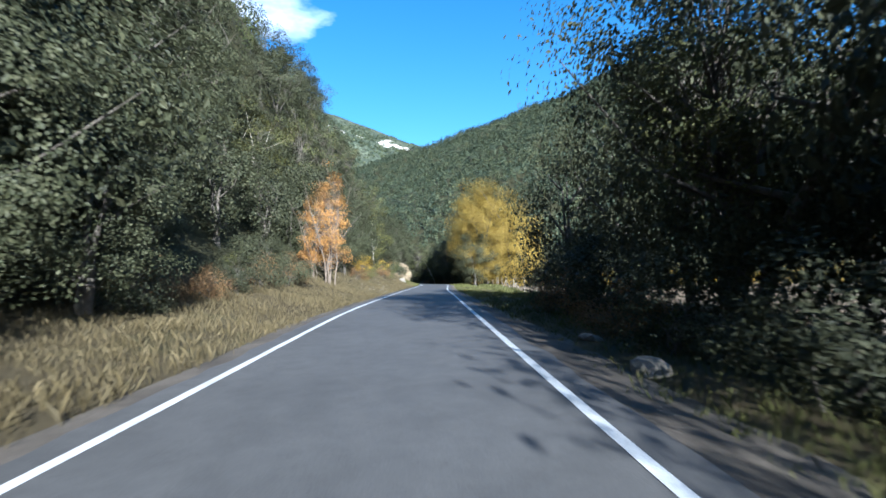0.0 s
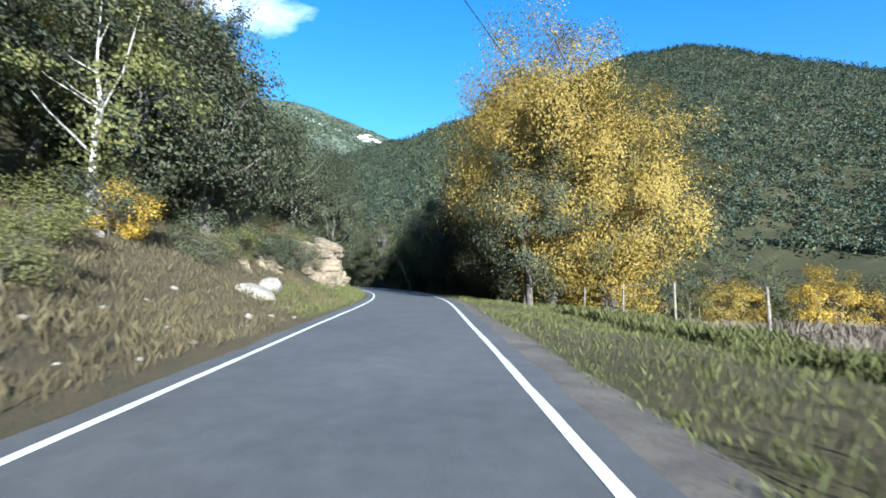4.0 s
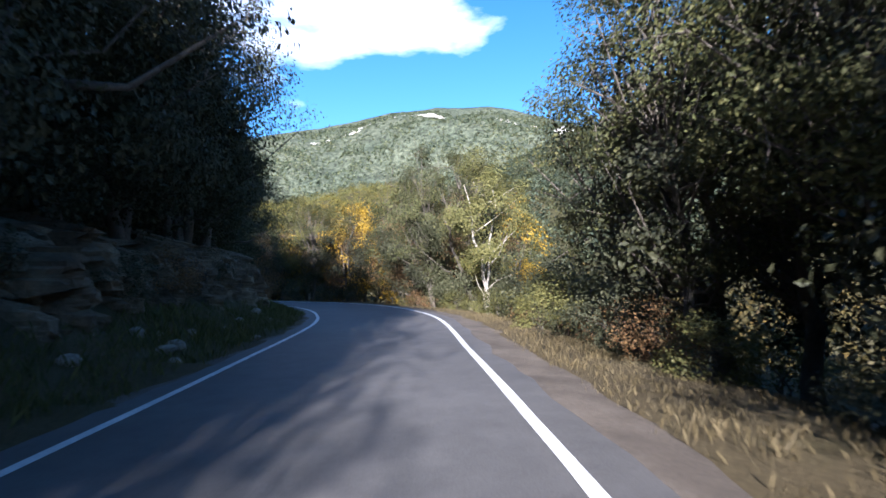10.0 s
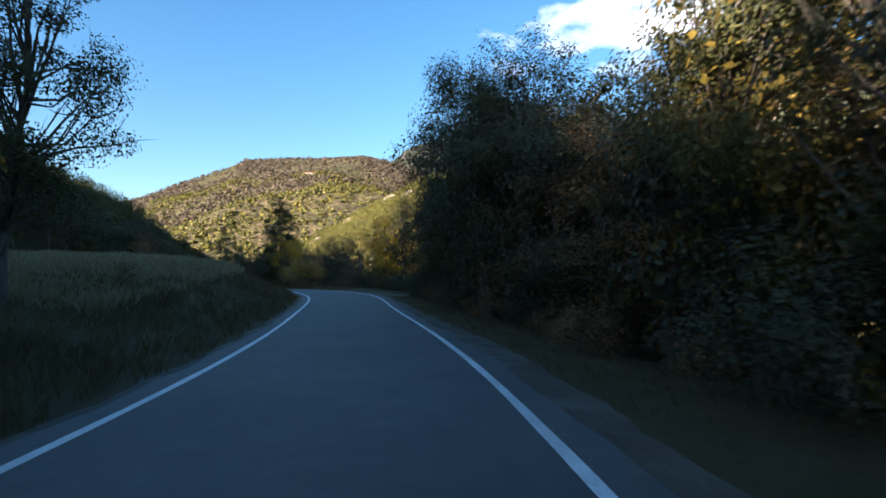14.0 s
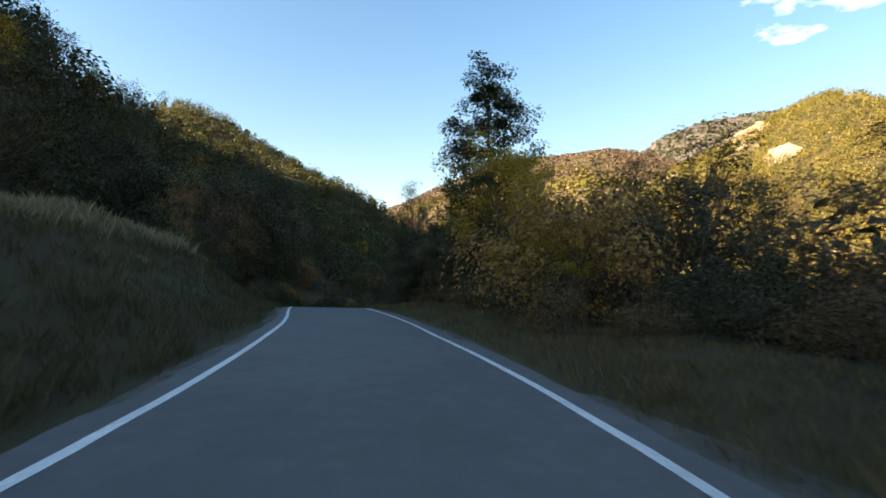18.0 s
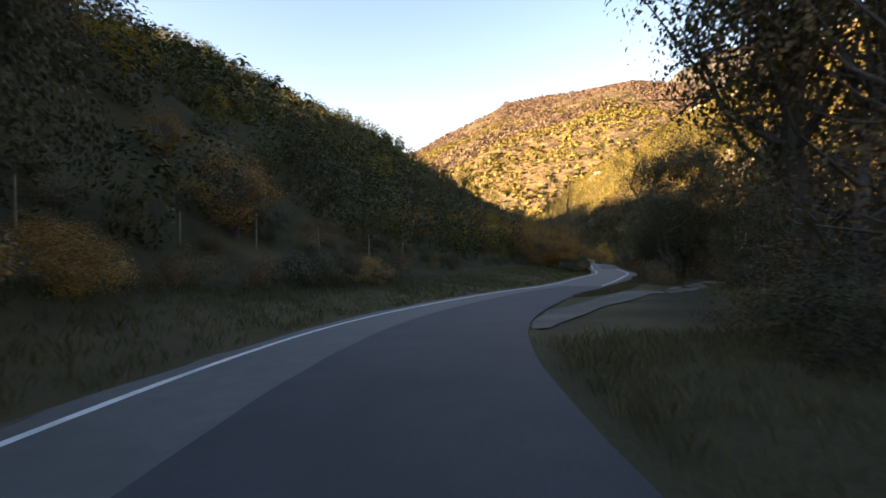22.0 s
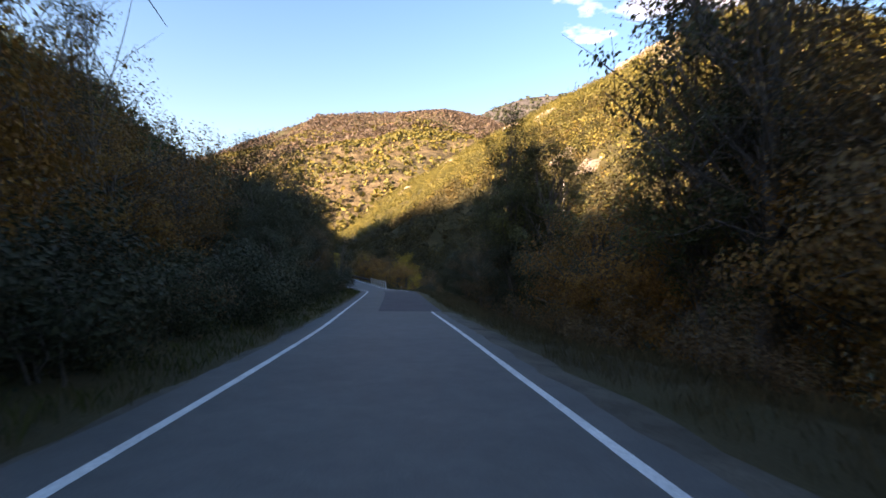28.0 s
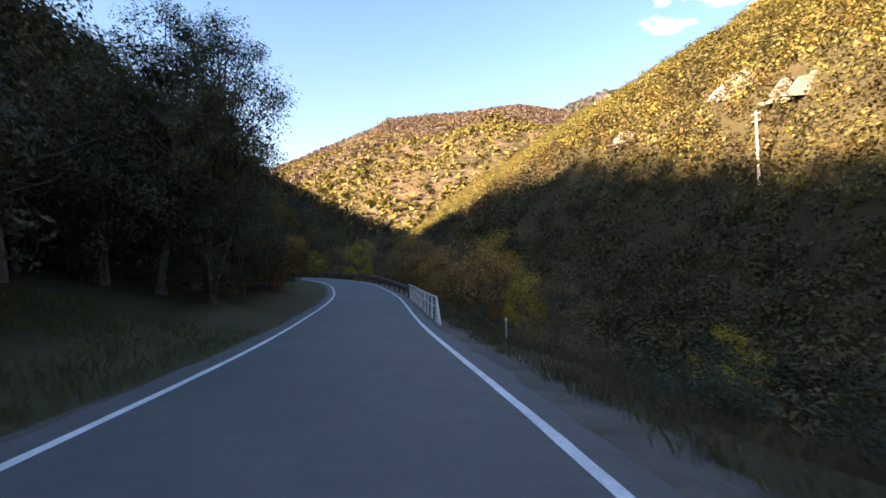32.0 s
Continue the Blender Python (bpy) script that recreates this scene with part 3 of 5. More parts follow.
def far_wood(label, v, n, f0, f1, size, mat, seed):
    """Woods scattered over a mountain's slope, between two shares of its height."""
    r = np.random.default_rng(seed)
    a, b = r.uniform(f0, f1, n) / 1.25 * (v.shape[0] - 1), r.uniform(0, v.shape[1] - 1.01, n)
    i, j = a.astype(int), b.astype(int)
    fa, fb = (a - i)[:, None], (b - j)[:, None]
    p = (v[i, j] * (1 - fa) + v[i + 1, j] * fa) * (1 - fb) + (v[i, j + 1] * (1 - fa) + v[i + 1, j + 1] * fa) * fb
    p = p[value_noise(p[:, 0] / 90, p[:, 1] / 90, seed) + 0.5 * value_noise(p[:, 0] / 25, p[:, 1] / 25, seed + 1) > r.uniform(-0.9, 0.5, n)]
    d = r.normal(size=(len(p), 7, 3))
    d /= np.linalg.norm(d, axis=2)[:, :, None]
    k = size * r.uniform(0.6, 1.3, (len(p), 1, 1))
    c = (p + np.array([0, 0, 0.35 * size]))[:, None] + d * k * np.array([0.42, 0.42, 0.5])
    ob = mesh_object("distant_forest", *leaves(c.reshape(-1, 3), size * 0.62, r, 0.5, d.reshape(-1, 3)), mat)
    tagged(ob, label, "forest", kind="stuff")


# slope tone is greyed to hold the haze of the distance
_, slope = mountain("mountain", "distant blue-green mountain with haze put into its colour and white limestone cliffs near its crest",
         [(-12, 2600, 560), (1, 2600, 800), (5.5, 2600, 890), (11, 2600, 965), (17, 2600, 985), (22, 2600, 960), (26, 2600, 915), (34, 2600, 840), (44, 2500, 690)], 1500,
         mountain_cover(0.44, ((0.055, 0.068, 0.05), (0.095, 0.105, 0.075))), [1, 1, 1, 1, 1, 1, 1, .6, 0], 21)
far_wood("distant dark green woods below the limestone cliffs, haze in their leaf colour", slope, 14000, 0.3, 0.95, 11, HAZY_PINEWOOD, 71)
# the blue in this tone is distance haze put into the slope colour
_, slope = mountain("mountain", "farthest bluish mountain ridge with a pale rocky band under its crest",
         [(36, 2700, 800), (50, 2700, 880), (57, 2700, 880), (61, 2700, 830), (64, 2700, 690), (72, 2700, 460)], 1300,
         mountain_cover(0.55, ((0.05, 0.052, 0.055), (0.085, 0.08, 0.08))), [.7, .8, .9, .8, .6, 0], 27)
far_wood("distant bluish woods under the farthest ridge", slope, 4000, 0.55, 0.99, 16, HAZY_PINEWOOD, 72)
_, slope = mountain("mountain", "broad sunlit wooded hill in brown and green autumn colours",
         [(52, 1500, 330), (60, 1500, 420), (64, 1500, 442), (70, 1500, 442), (76.5, 1500, 430), (80, 1500, 382), (83, 1500, 348), (86, 1500, 308), (92, 1500, 250), (100, 1500, 220), (112, 1500, 200)], 950,
         mountain_cover(0.62, ((0.04, 0.046, 0.024), (0.10, 0.078, 0.048))), [0, .4, .8, .8, .8, .7, .6, .5, 0, 0, 0], 31)
FARM = Vector(slope[46, 62])
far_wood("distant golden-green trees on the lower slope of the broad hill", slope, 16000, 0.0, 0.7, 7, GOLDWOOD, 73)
far_wood("distant bare brownish woods on the upper slope of the broad hill", slope, 20000, 0.4, 1.0, 7, HEATH, 74)


# ---- plants ----
rng = np.random.default_rng(7)


def tube(points, radii, sides=6):
    """Vertices and quads of a tapering tube."""
    p, r = np.asarray(points, float), np.asarray(radii, float)
    t = np.gradient(p, axis=0)
    t /= np.linalg.norm(t, axis=1)[:, None] + 1e-9
    ref = np.where(np.abs(t[:, 2:3]) > 0.9, np.array([[1.0, 0, 0]]), np.array([[0, 0, 1.0]]))
    a = np.cross(t, ref)
    a /= np.linalg.norm(a, axis=1)[:, None] + 1e-9
    b = np.cross(t, a)
    ang = np.linspace(0, 2 * math.pi, sides, endpoint=False)
    v = p[:, None] + r[:, None, None] * (a[:, None] * np.cos(ang)[None, :, None] + b[:, None] * np.sin(ang)[None, :, None])
    i = np.arange(len(p) * sides).reshape(len(p), sides)
    j = np.roll(i, -1, axis=1)
    f = np.stack([i[:-1], j[:-1], j[1:], i[1:]], -1).reshape(-1, 4)
    return v.reshape(-1, 3), f


class Pile:
    """Gathers pieces of one mesh."""

    def __init__(self):
        self.v, self.f, self.n = [], [], 0

    def add(self, v, f):
        self.v.append(np.asarray(v, float))
        self.f.append(np.asarray(f) + self.n)
        self.n += len(v)

    def build(self, name, mat, parent=None, smooth=False, label=""):
        return mesh_object(name, np.concatenate(self.v), np.concatenate(self.f), mat, parent, smooth, label)


def make_tree(name, label, category, seed, height, radius, base, clumps, per, leaf, leaf_mat, bark, trunk_r=0.16, spread=0.30, stems=1, point=0.0, twigs=0, main=9):
    """A tree of a tapered trunk with limbs, all grown together, and a crown of many small leaves; point narrows the crown to a tip."""
    r = np.random.default_rng(seed)
    wood, crown = Pile(), Pile()
    mid, half = (base + height) / 2, (height - base) / 2
    trunks, first = [], []
    for k in range(stems):
        lean = r.normal(0, 0.05 + 0.09 * (stems > 1), 2) * height
        zz = np.linspace(-0.4, height * (0.85 if point else 0.68), 9)
        f = np.clip(zz / zz[-1], 0, 1)
        pts = np.stack([lean[0] * f ** 1.4 + r.normal(0, 0.07, 9) * (f > 0), lean[1] * f ** 1.4 + r.normal(0, 0.07, 9) * (f > 0), zz], 1)
        if stems > 1:
            pts[:, :2] += r.normal(0, 0.12, 2)
        first.append(wood.n)
        v, fc = tube(pts, trunk_r / stems ** 0.4 * (1.3 - 1.15 * f) * np.where(f == 0, 1.3, 1), 7)
        wood.add(v, fc)
        if k:
            wood.f.append(np.array([[first[0], first[0] + 1, first[k] + 1, first[k]]]))
        trunks.append(pts)

    def graft(v, fc, root):
        """Adds a limb and ties it to the wood it grows from."""
        n0 = wood.n
        wood.add(v, fc)
        wood.f.append(np.array([[root, root + 1, n0 + 1, n0]]))
        return n0

    lf, away = [], []
    for k in range(clumps):
        d = r.normal(size=3)
        d /= np.linalg.norm(d)
        q = r.uniform(0.35, 1.0) ** 0.6
        c = np.array([d[0] * radius * q, d[1] * radius * q, mid + d[2] * half * q])
        f = (c[2] - base) / (height - base)
        c[:2] *= (1 - point * max(0.0, f)) * (0.7 + 0.55 * r.random())
        t = trunks[k % stems]
        at_z = min(max(c[2] * r.uniform(0.45, 0.85), base * 0.6), t[-2, 2])
        o = np.array([np.interp(at_z, t[:, 2], t[:, 0]), np.interp(at_z, t[:, 2], t[:, 1]), at_z])
        m = (o + c) / 2 + r.normal(0, 0.1, 3) * radius * 0.5
        m[2] -= 0.04 * height * r.random()
        e = c + r.normal(0, 0.1, 3)
        w = trunk_r * r.uniform(0.22, 0.42)
        if k < main or twigs:
            seg = np.stack([o, o * 0.45 + m * 0.55, m, m * 0.4 + e * 0.6, e])
            ring = min(int(np.searchsorted(t[:, 2], at_z)), 7)
            n0 = graft(*tube(seg, w * np.array([1, 0.75, 0.55, 0.35, 0.12]), 5), first[k % stems] + 7 * ring)
            for _ in range(twigs):
                g = m + (e - m) * r.uniform(0.1, 1)
                h = g + r.normal(0, 1, 3) * radius * 0.22 + np.array([0, 0, radius * 0.15])
                graft(*tube(np.stack([g, (g + h) / 2 + r.normal(0, 0.05, 3), h]), np.array([0.38, 0.24, 0.07]) * w, 3), n0 + 10)
        if per:
            sg = radius * spread * (1 - 0.5 * point * max(0, f)) * r.uniform(0.6, 1.25)
            q = r.normal(size=(int(per * r.uniform(0.6, 1.4)), 3))
            q *= np.minimum(1, 1.25 / np.linalg.norm(q, axis=1))[:, None] * r.uniform(0.55, 1.2, (len(q), 1))
            q = q * np.array([sg, sg, sg * 0.75])
            lf.append(c + q)
            away.append(q + 0.25 * (c - np.array([0, 0, mid])))
    lf, away = np.concatenate(lf), np.concatenate(away)
    up = lf[:, 2] > 0.05
    crown.add(*leaves(lf[up], leaf, r, 0.4, away[up]))
    ob = new(name)
    wood.build("trunk", bark, ob, True)
    crown.build("crown", leaf_mat, ob)
    tagged(ob, label, category)
    ob.location = (0, -900, -400)
    return ob


def make_shrub(name, label, seed, height, radius, clumps, per, leaf, mat):
    return make_tree(name, label, "bush", seed, height, radius, 0.0, clumps, per * 4, leaf * 0.5, mat, BARK, 0.04, 0.36, 4)


PROTO = {}


def kinds_of(key, count, name, label, seed, height, radius, base, clumps, leaf, mat, bark, trunk_r, spread, stems, near, far, **more):
    """Two grades of one kind: many small leaves for the roadside, fewer for the woods behind."""
    PROTO[key] = [make_tree(name, label, "tree", seed + k, height, radius, base, clumps, near * 4 // clumps, leaf * 0.5, mat, bark, trunk_r, spread, stems, **more) for k in range(count)]
    PROTO[key + "_far"] = [make_tree(name, label, "tree", seed + 5 + k, height, radius, base, clumps, far * 4 // clumps, leaf * 0.5 * (near / far) ** 0.42, mat, bark, trunk_r, spread, stems, **more) for k in range(count)]


kinds_of("holm", 3, "holm_oak", "dense dark olive-green holm oak with low spreading crown", 11, 8.0, 3.3, 0.3, 78, 0.175, HOLM, BARK, 0.2, 0.2, 2, 5800, 1400)
kinds_of("scrub", 3, "scrub_oak", "bushy grey-green evergreen oak on the wooded slope", 411, 7.6, 3.2, 0.1, 90, 0.17, HOLM, BARK, 0.16, 0.19, 3, 5800, 1700)
kinds_of("tall", 3, "oak_tree", "tall slender olive-green oak with thin leafy crown", 221, 11.0, 2.7, 2.2, 72, 0.165, GREEN, BARK, 0.15, 0.2, 1, 4600, 1300, twigs=2)
kinds_of("pale", 2, "young_oak", "light green young oak with pale grey trunk", 231, 8.5, 2.6, 0.6, 44, 0.15, LIGHT, PALE, 0.12, 0.23, 2, 4600, 1500)
kinds_of("gold", 2, "maple_tree", "broad autumn maple with yellow-green leaves", 241, 11.0, 4.4, 0.4, 170, 0.17, OCHRE, BARK, 0.24, 0.18, 2, 15000, 2600)
kinds_of("yellow", 2, "yellow_tree", "autumn tree with bright yellow leaves", 251, 8.0, 2.6, 0.8, 42, 0.16, YELLOW, BARK, 0.12, 0.22, 2, 4200, 1400)
kinds_of("orange", 2, "orange_tree", "slender autumn tree with orange leaves", 261, 8.6, 1.6, 0.8, 70, 0.12, ORANGE, TWIG, 0.07, 0.26, 6, 2600, 1300, point=0.3, twigs=4)
kinds_of("brown", 2, "brown_tree", "thin roadside tree with withered brown leaves", 271, 7.5, 2.6, 0.6, 40, 0.14, BROWN, BARK, 0.11, 0.25, 2, 3000, 1100, twigs=2)
kinds_of("bare", 2, "bare_tree", "nearly leafless tree with fine bare branches", 281, 11.0, 2.8, 2.0, 46, 0.13, BROWN, BARK, 0.12, 0.3, 1, 700, 500, point=0.25, twigs=6)
kinds_of("russet", 2, "russet_tree", "broad low tree with dull orange-brown autumn leaves", 291, 6.5, 3.0, 0.2, 60, 0.16, RUSSET, BARK, 0.13, 0.22, 3, 3600, 1200, twigs=1)
PROTO["pine"] = [make_tree("pine_tree", "dark green pine with layered branches", "tree", 91, 14.0, 4.2, 1.6, 130, 170, 0.13, PINE, BARK, 0.2, 0.15, 1, 0.72)]
PROTO["bush"] = [make_shrub("bush", "dense dark green roadside bush", 101 + k, 2.4, 1.5, 18, 62, 0.14, HOLM) for k in range(2)]
PROTO["lightbush"] = [make_shrub("light_bush", "light green leafy undergrowth bush", 111 + k, 1.7, 1.2, 15, 60, 0.115, LIGHT) for k in range(2)]
PROTO["brownbush"] = [make_shrub("brown_bush", "withered brown undergrowth bush", 121 + k, 1.8, 1.3, 15, 55, 0.115, BROWN) for k in range(2)]
PROTO["yellowbush"] = [make_shrub("yellow_bush", "yellow autumn roadside bush", 131, 2.2, 1.3, 18, 90, 0.11, YELLOW)]
PROTO["orangebush"] = [make_shrub("orange_bush", "low rusty orange autumn bush", 151, 2.0, 1.5, 18, 90, 0.11, ORANGE)]
PROTO["redbush"] = [make_shrub("red_bush", "small dark red undergrowth bush", 141, 1.5, 0.9, 14, 70, 0.1, BROWN)]
USED = {}


def at_road(s, u):
    """World place at a station and an offset to the right."""
    c = [np.interp(s, RS, RC[:, 0]), np.interp(s, RS, RC[:, 1])]
    n = [np.interp(s, RS, RN[:, 0]), np.interp(s, RS, RN[:, 1])]
    return c[0] + n[0] * u, c[1] + n[1] * u


def plant(kind, x, y, size=1.0, turn=None, tall=1.0, sink=0.1):
    protos = PROTO[kind]
    k = USED[kind] = USED.get(kind, -1) + 1
    p = protos[k % len(protos)]
    z = on_ground(x, y)[0]
    turn = rng.uniform(0, 360) if turn is None else turn
    m = Matrix.Translation((x, y, z - sink)) @ Euler((rng.normal(0, 0.03), rng.normal(0, 0.03), radians(turn))).to_matrix().to_4x4()
    if k < len(protos):
        ob = p
        ob.matrix_basis = m
    else:
        ob = copy_thing(p, m)
    ob.scale = (size, size, size * tall)
    return ob


def by_road(kind, s, u, size=1.0, tall=1.0, turn=None):
    if kind[-1] == "!":  # a far tree of the finer grade
        return plant(kind[:-1], *at_road(s, u), size, turn, tall)
    kind = kind + "_far" if abs(u) > 8.2 and kind + "_far" in PROTO else kind
    return plant(kind, *at_road(s, u), size, turn, tall)


def belt(s0, s1, u0, u1, gap, kinds, lo=0.8, hi=1.25, rows=1, tall=1.0):
    """A belt of plants beside the road between two stations."""
    for r in range(rows):
        s = s0 + rng.uniform(0, gap)
        while s < s1:
            u = u0 + (u1 - u0) * (r + rng.random()) / rows
            by_road(kinds[int(rng.integers(len(kinds)))], s, u, rng.uniform(lo, hi), tall)
            s += gap * rng.uniform(0.7, 1.3)


# trees that stand out along the way, added shade trees too: kind, station, offset, size, extra height
for kind, s_, u_, size_, tall_ in (
        # oaks before station 3 are out of view, added to shade the start
        ("orange", 29.5, -6.0, 1.0, 1), ("holm", 24, 8.4, 0.95, 1.35), ("holm", 21, 10.5, 1.1, 1.3), ("tall", 13.5, 8.6, 0.95, 1), ("tall", 10.5, 8.0, 1.0, 1), ("holm", 16, 11.5, 1.2, 1.2), ("holm", 5, 8.4, 1.15, 1.45), ("holm", 8.5, 10.8, 1.0, 1.0), ("holm", -1.5, 10.4, 1.1, 1.0), ("holm", 12.5, 13.5, 1.3, 1.3),
        ("bush", 12, 5.8, 1.2, 1), ("bush", 16, 6.4, 1.3, 1), ("bush", 20, 7.0, 1.2, 1), ("brownbush", 14, 5.0, 0.9, 1), ("holm!", -3, -7.8, 1.35, 1.8), ("holm!", -9, -6.8, 1.35, 1.8), ("holm!", -15, -5.6, 1.35, 1.8), ("holm!", -21, -5.4, 1.4, 1.8), ("holm!", 2, -9.6, 1.3, 1.6), ("holm", 9.5, 7.4, 1.05, 1.3), ("holm", 2.5, 8.0, 1.15, 1.4), ("holm", -4, 9.6, 1.15, 1.25), ("holm", -8, 8.4, 0.85, 1.3), ("orange", 30.6, -7.4, 0.75, 1),
        ("gold!", 78, 9.0, 1.4, 1.3), ("gold!", 82, 11, 1.55, 1.25), ("gold!", 79, 13.8, 1.4, 1.1), ("gold!", 86, 9.6, 1.4, 1.2), ("holm", 84, 17, 1.5, 1.2), ("holm", 88, 11, 1.5, 1.3),
        ("holm", 82.5, 7.0, 1.0, 1.3), ("holm", 86, 7.2, 1.05, 1.3), ("holm", 75, 6.6, 1.1, 1.15), ("holm", 79.5, 6.6, 0.9, 1.35), ("holm", 90, 5.4, 1.1, 1.2), ("holm", 94, 6.0, 1.1, 1.15), ("holm", 98, 5.8, 1.05, 1.15), ("holm", 101.5, 6.8, 1.1, 1.4), ("holm", 106, 7.6, 1.0, 1.35), ("holm", 91, -5.6, 1.0, 1.3),
        ("yellowbush", 50.5, -7.4, 0.8, 1.3), ("yellowbush", 54, -8.8, 0.8, 1.2), ("yellowbush", 62, -7.0, 0.7, 1.1),
        ("holm", 94, -6.6, 1.05, 1.35), ("holm", 98, -5.4, 1.15, 1.45), ("holm", 102, -5.3, 1.2, 1.45), ("holm", 106, -5.2, 1.25, 1.4), ("holm", 110, -5.2, 1.25, 1.4), ("holm", 114.5, -5.3, 1.25, 1.4), ("holm", 119, -5.4, 1.25, 1.4), ("holm", 124, -5.4, 1.25, 1.4), ("holm", 129, -5.6, 1.2, 1.35), ("holm", 134, -6.6, 1.1, 1.3), ("holm", 139, -6.8, 1.05, 1.2),
        ("pale", 103.5, 5.4, 0.9, 1), ("pale", 142.5, 6.2, 1.0, 1.15), ("yellow", 158, 9, 1.15, 1.1),
        ("holm", 146, -6.4, 0.95, 1.1), ("holm", 149.5, -6.2, 1.0, 1.1), ("holm", 152.5, -5.6, 1.15, 1.1), ("holm", 155.5, -6.6, 1.2, 1.1), ("holm", 158, -9, 1.0, 1.1), ("holm", 151, -8.5, 1.3, 1.1),
        ("holm", 172, 7.6, 1.1, 1.2), ("holm", 175, 5.9, 1.1, 1.4), ("tall", 178.5, 6.0, 1.05, 1.15), ("holm", 176, 8.4, 1.2, 1.2), ("holm", 168, 7.4, 1.0, 1), ("pale", 162, 7.5, 1.15, 1.1), ("yellow", 184, 9.2, 1.15, 1.1), ("yellow", 187, 8.4, 1.0, 1.05), ("tall", 167.5, -8.0, 0.9, 1), ("yellow", 190, 12.5, 1.2, 1), ("yellow", 195, 14, 1.1, 1),
        ("tall", 202, 10.0, 0.95, 1), ("yellow", 207, 12.0, 1.05, 1.05), ("yellow", 211, 11.5, 1.1, 1.1), ("yellow", 214, 13.5, 1.0, 1.1), ("orangebush", 222, 6.8, 2.0, 1), ("yellow", 224, 8.0, 0.6, 0.9),
        ("pine", 233.5, 8.6, 1.1, 1), ("yellow", 228.3, 7.3, 1.1, 1.0), ("yellow", 226, -42, 1.2, 1), ("yellow", 236, -36, 1.1, 1), ("brown", 244, -19, 0.7, 1), ("holm", 242, -17, 0.7, 1),
        ("orange", 243, -9.5, 0.9, 1), ("brown", 247, -8.5, 0.9, 1), ("holm", 252, -8.5, 1.15, 1.15), ("holm", 256, -9.0, 1.25, 1.2), ("holm!", 261, -8.4, 1.35, 1.35), ("holm!", 265.5, -9.2, 1.3, 1.35), ("holm!", 257, -7.6, 1.3, 1.35), ("brown", 250, -7.2, 1.1, 1.1),
        ("orange", 262.5, 7.2, 0.75, 1), ("yellow", 261, 12, 0.8, 1), ("orangebush", 264, -7.0, 1.1, 1), ("orangebush", 268, -8.0, 0.9, 1),
        ("tall!", 267.5, 7.4, 1.2, 1.15), ("brown", 265.5, 7.2, 1.1, 1.0), ("bare", 269.5, 9.5, 1.1, 1), ("holm", 282, 12.2, 0.8, 1.1), ("holm", 290.5, 13.6, 1.1, 1.4), ("holm", 295, 15.5, 0.8, 1.2),
        ("holm", 304.5, 6.4, 1.2, 1.55), ("holm!", 300, 12.4, 1.15, 1.6), ("holm", 307.5, 7.6, 1.25, 1.5), ("holm", 309, 5.8, 1.0, 1.3), ("pale", 306, 11.6, 1.4, 1.1), ("brown", 308, 14.5, 1.05, 1.1), ("bare", 311, 11, 0.85, 1),
        ("yellow", 314, -17, 0.7, 1), ("russet", 310, -20, 0.7, 1), ("yellow", 322, -15, 0.75, 1),
        ("bare", 336, -6.2, 1.5, 1), ("bare", 334.5, -7.2, 1.3, 1), ("russet", 329, -6.6, 0.9, 1.1), ("russet", 332.5, -7.2, 1.05, 1.1), ("russet", 337, -6.8, 1.0, 1.1), ("orange", 341, -6.4, 0.9, 1), ("russet", 345, -7.5, 0.9, 1), ("orange", 333, -5.8, 0.8, 1), ("russet", 333, -12, 1.2, 1.1), ("russet", 339, -12, 1.2, 1),
        ("bare", 337, 8.5, 1.3, 1), ("bare", 332, 7.2, 1.0, 1), ("bare", 334, 9.5, 1.35, 1), ("bare", 339.5, 7.6, 1.2, 1), ("tall", 342, 8.4, 1.05, 1.1), ("brown", 335, 7.0, 1.05, 1.05), ("brown", 340, 8.2, 1.0, 1.05), ("tall", 335.5, 11, 0.85, 1), ("russet", 345, 7.5, 0.85, 1), ("bare", 343, 9.5, 0.9, 1),
        ("tall", 354.5, 8.0, 0.95, 1), ("tall", 357, 7.0, 1.0, 1.05), ("pale", 358.5, 8.0, 1.1, 1.25), ("tall", 360.5, 7.8, 1.05, 1.05), ("holm", 363, -7.6, 1.1, 1.15), ("holm", 368, -8.2, 1.0, 1.15), ("holm", 374, -8.8, 0.85, 1.1), ("holm", 391, -9.0, 1.0, 1.1), ("tall", 399, -11, 1.0, 1), ("tall", 408.5, -6.8, 1.25, 1), ("holm", 411, -8.1, 1.25, 1.3), ("tall", 406.5, -8.0, 1.1, 1), ("russet", 418, -5.6, 0.8, 1.2), ("yellow", 420, -6.0, 0.8, 1.1),
        ("yellow", 419, 11, 0.65, 1.2), ("yellow", 432, 14, 1.1, 1.3), ("russet", 424, 9.5, 1.2, 1), ("russet", 428, 12, 1.3, 1.1), ("brown", 434, 11, 1.2, 1.1), ("yellow", 438, 15, 1.0, 1.5), ("russet", 440, 9.5, 1.2, 1.1), ("brown", 420, 14, 1.1, 1), ("orange", 446, 10, 1.1, 1), ("brown", 415, 12, 0.9, 1), ("russet", 429, 8, 0.9, 1), ("yellow", 408, 18, 0.7, 1.2)):
    by_road(kind, s_, u_, size_, tall_)
for k in range(16):
    by_road(["brown", "yellow", "russet", "bare"][k % 4], 440 + 3.2 * k, 4.8 + rng.uniform(0, 6) + 0.1 * k, rng.uniform(0.8, 1.1))
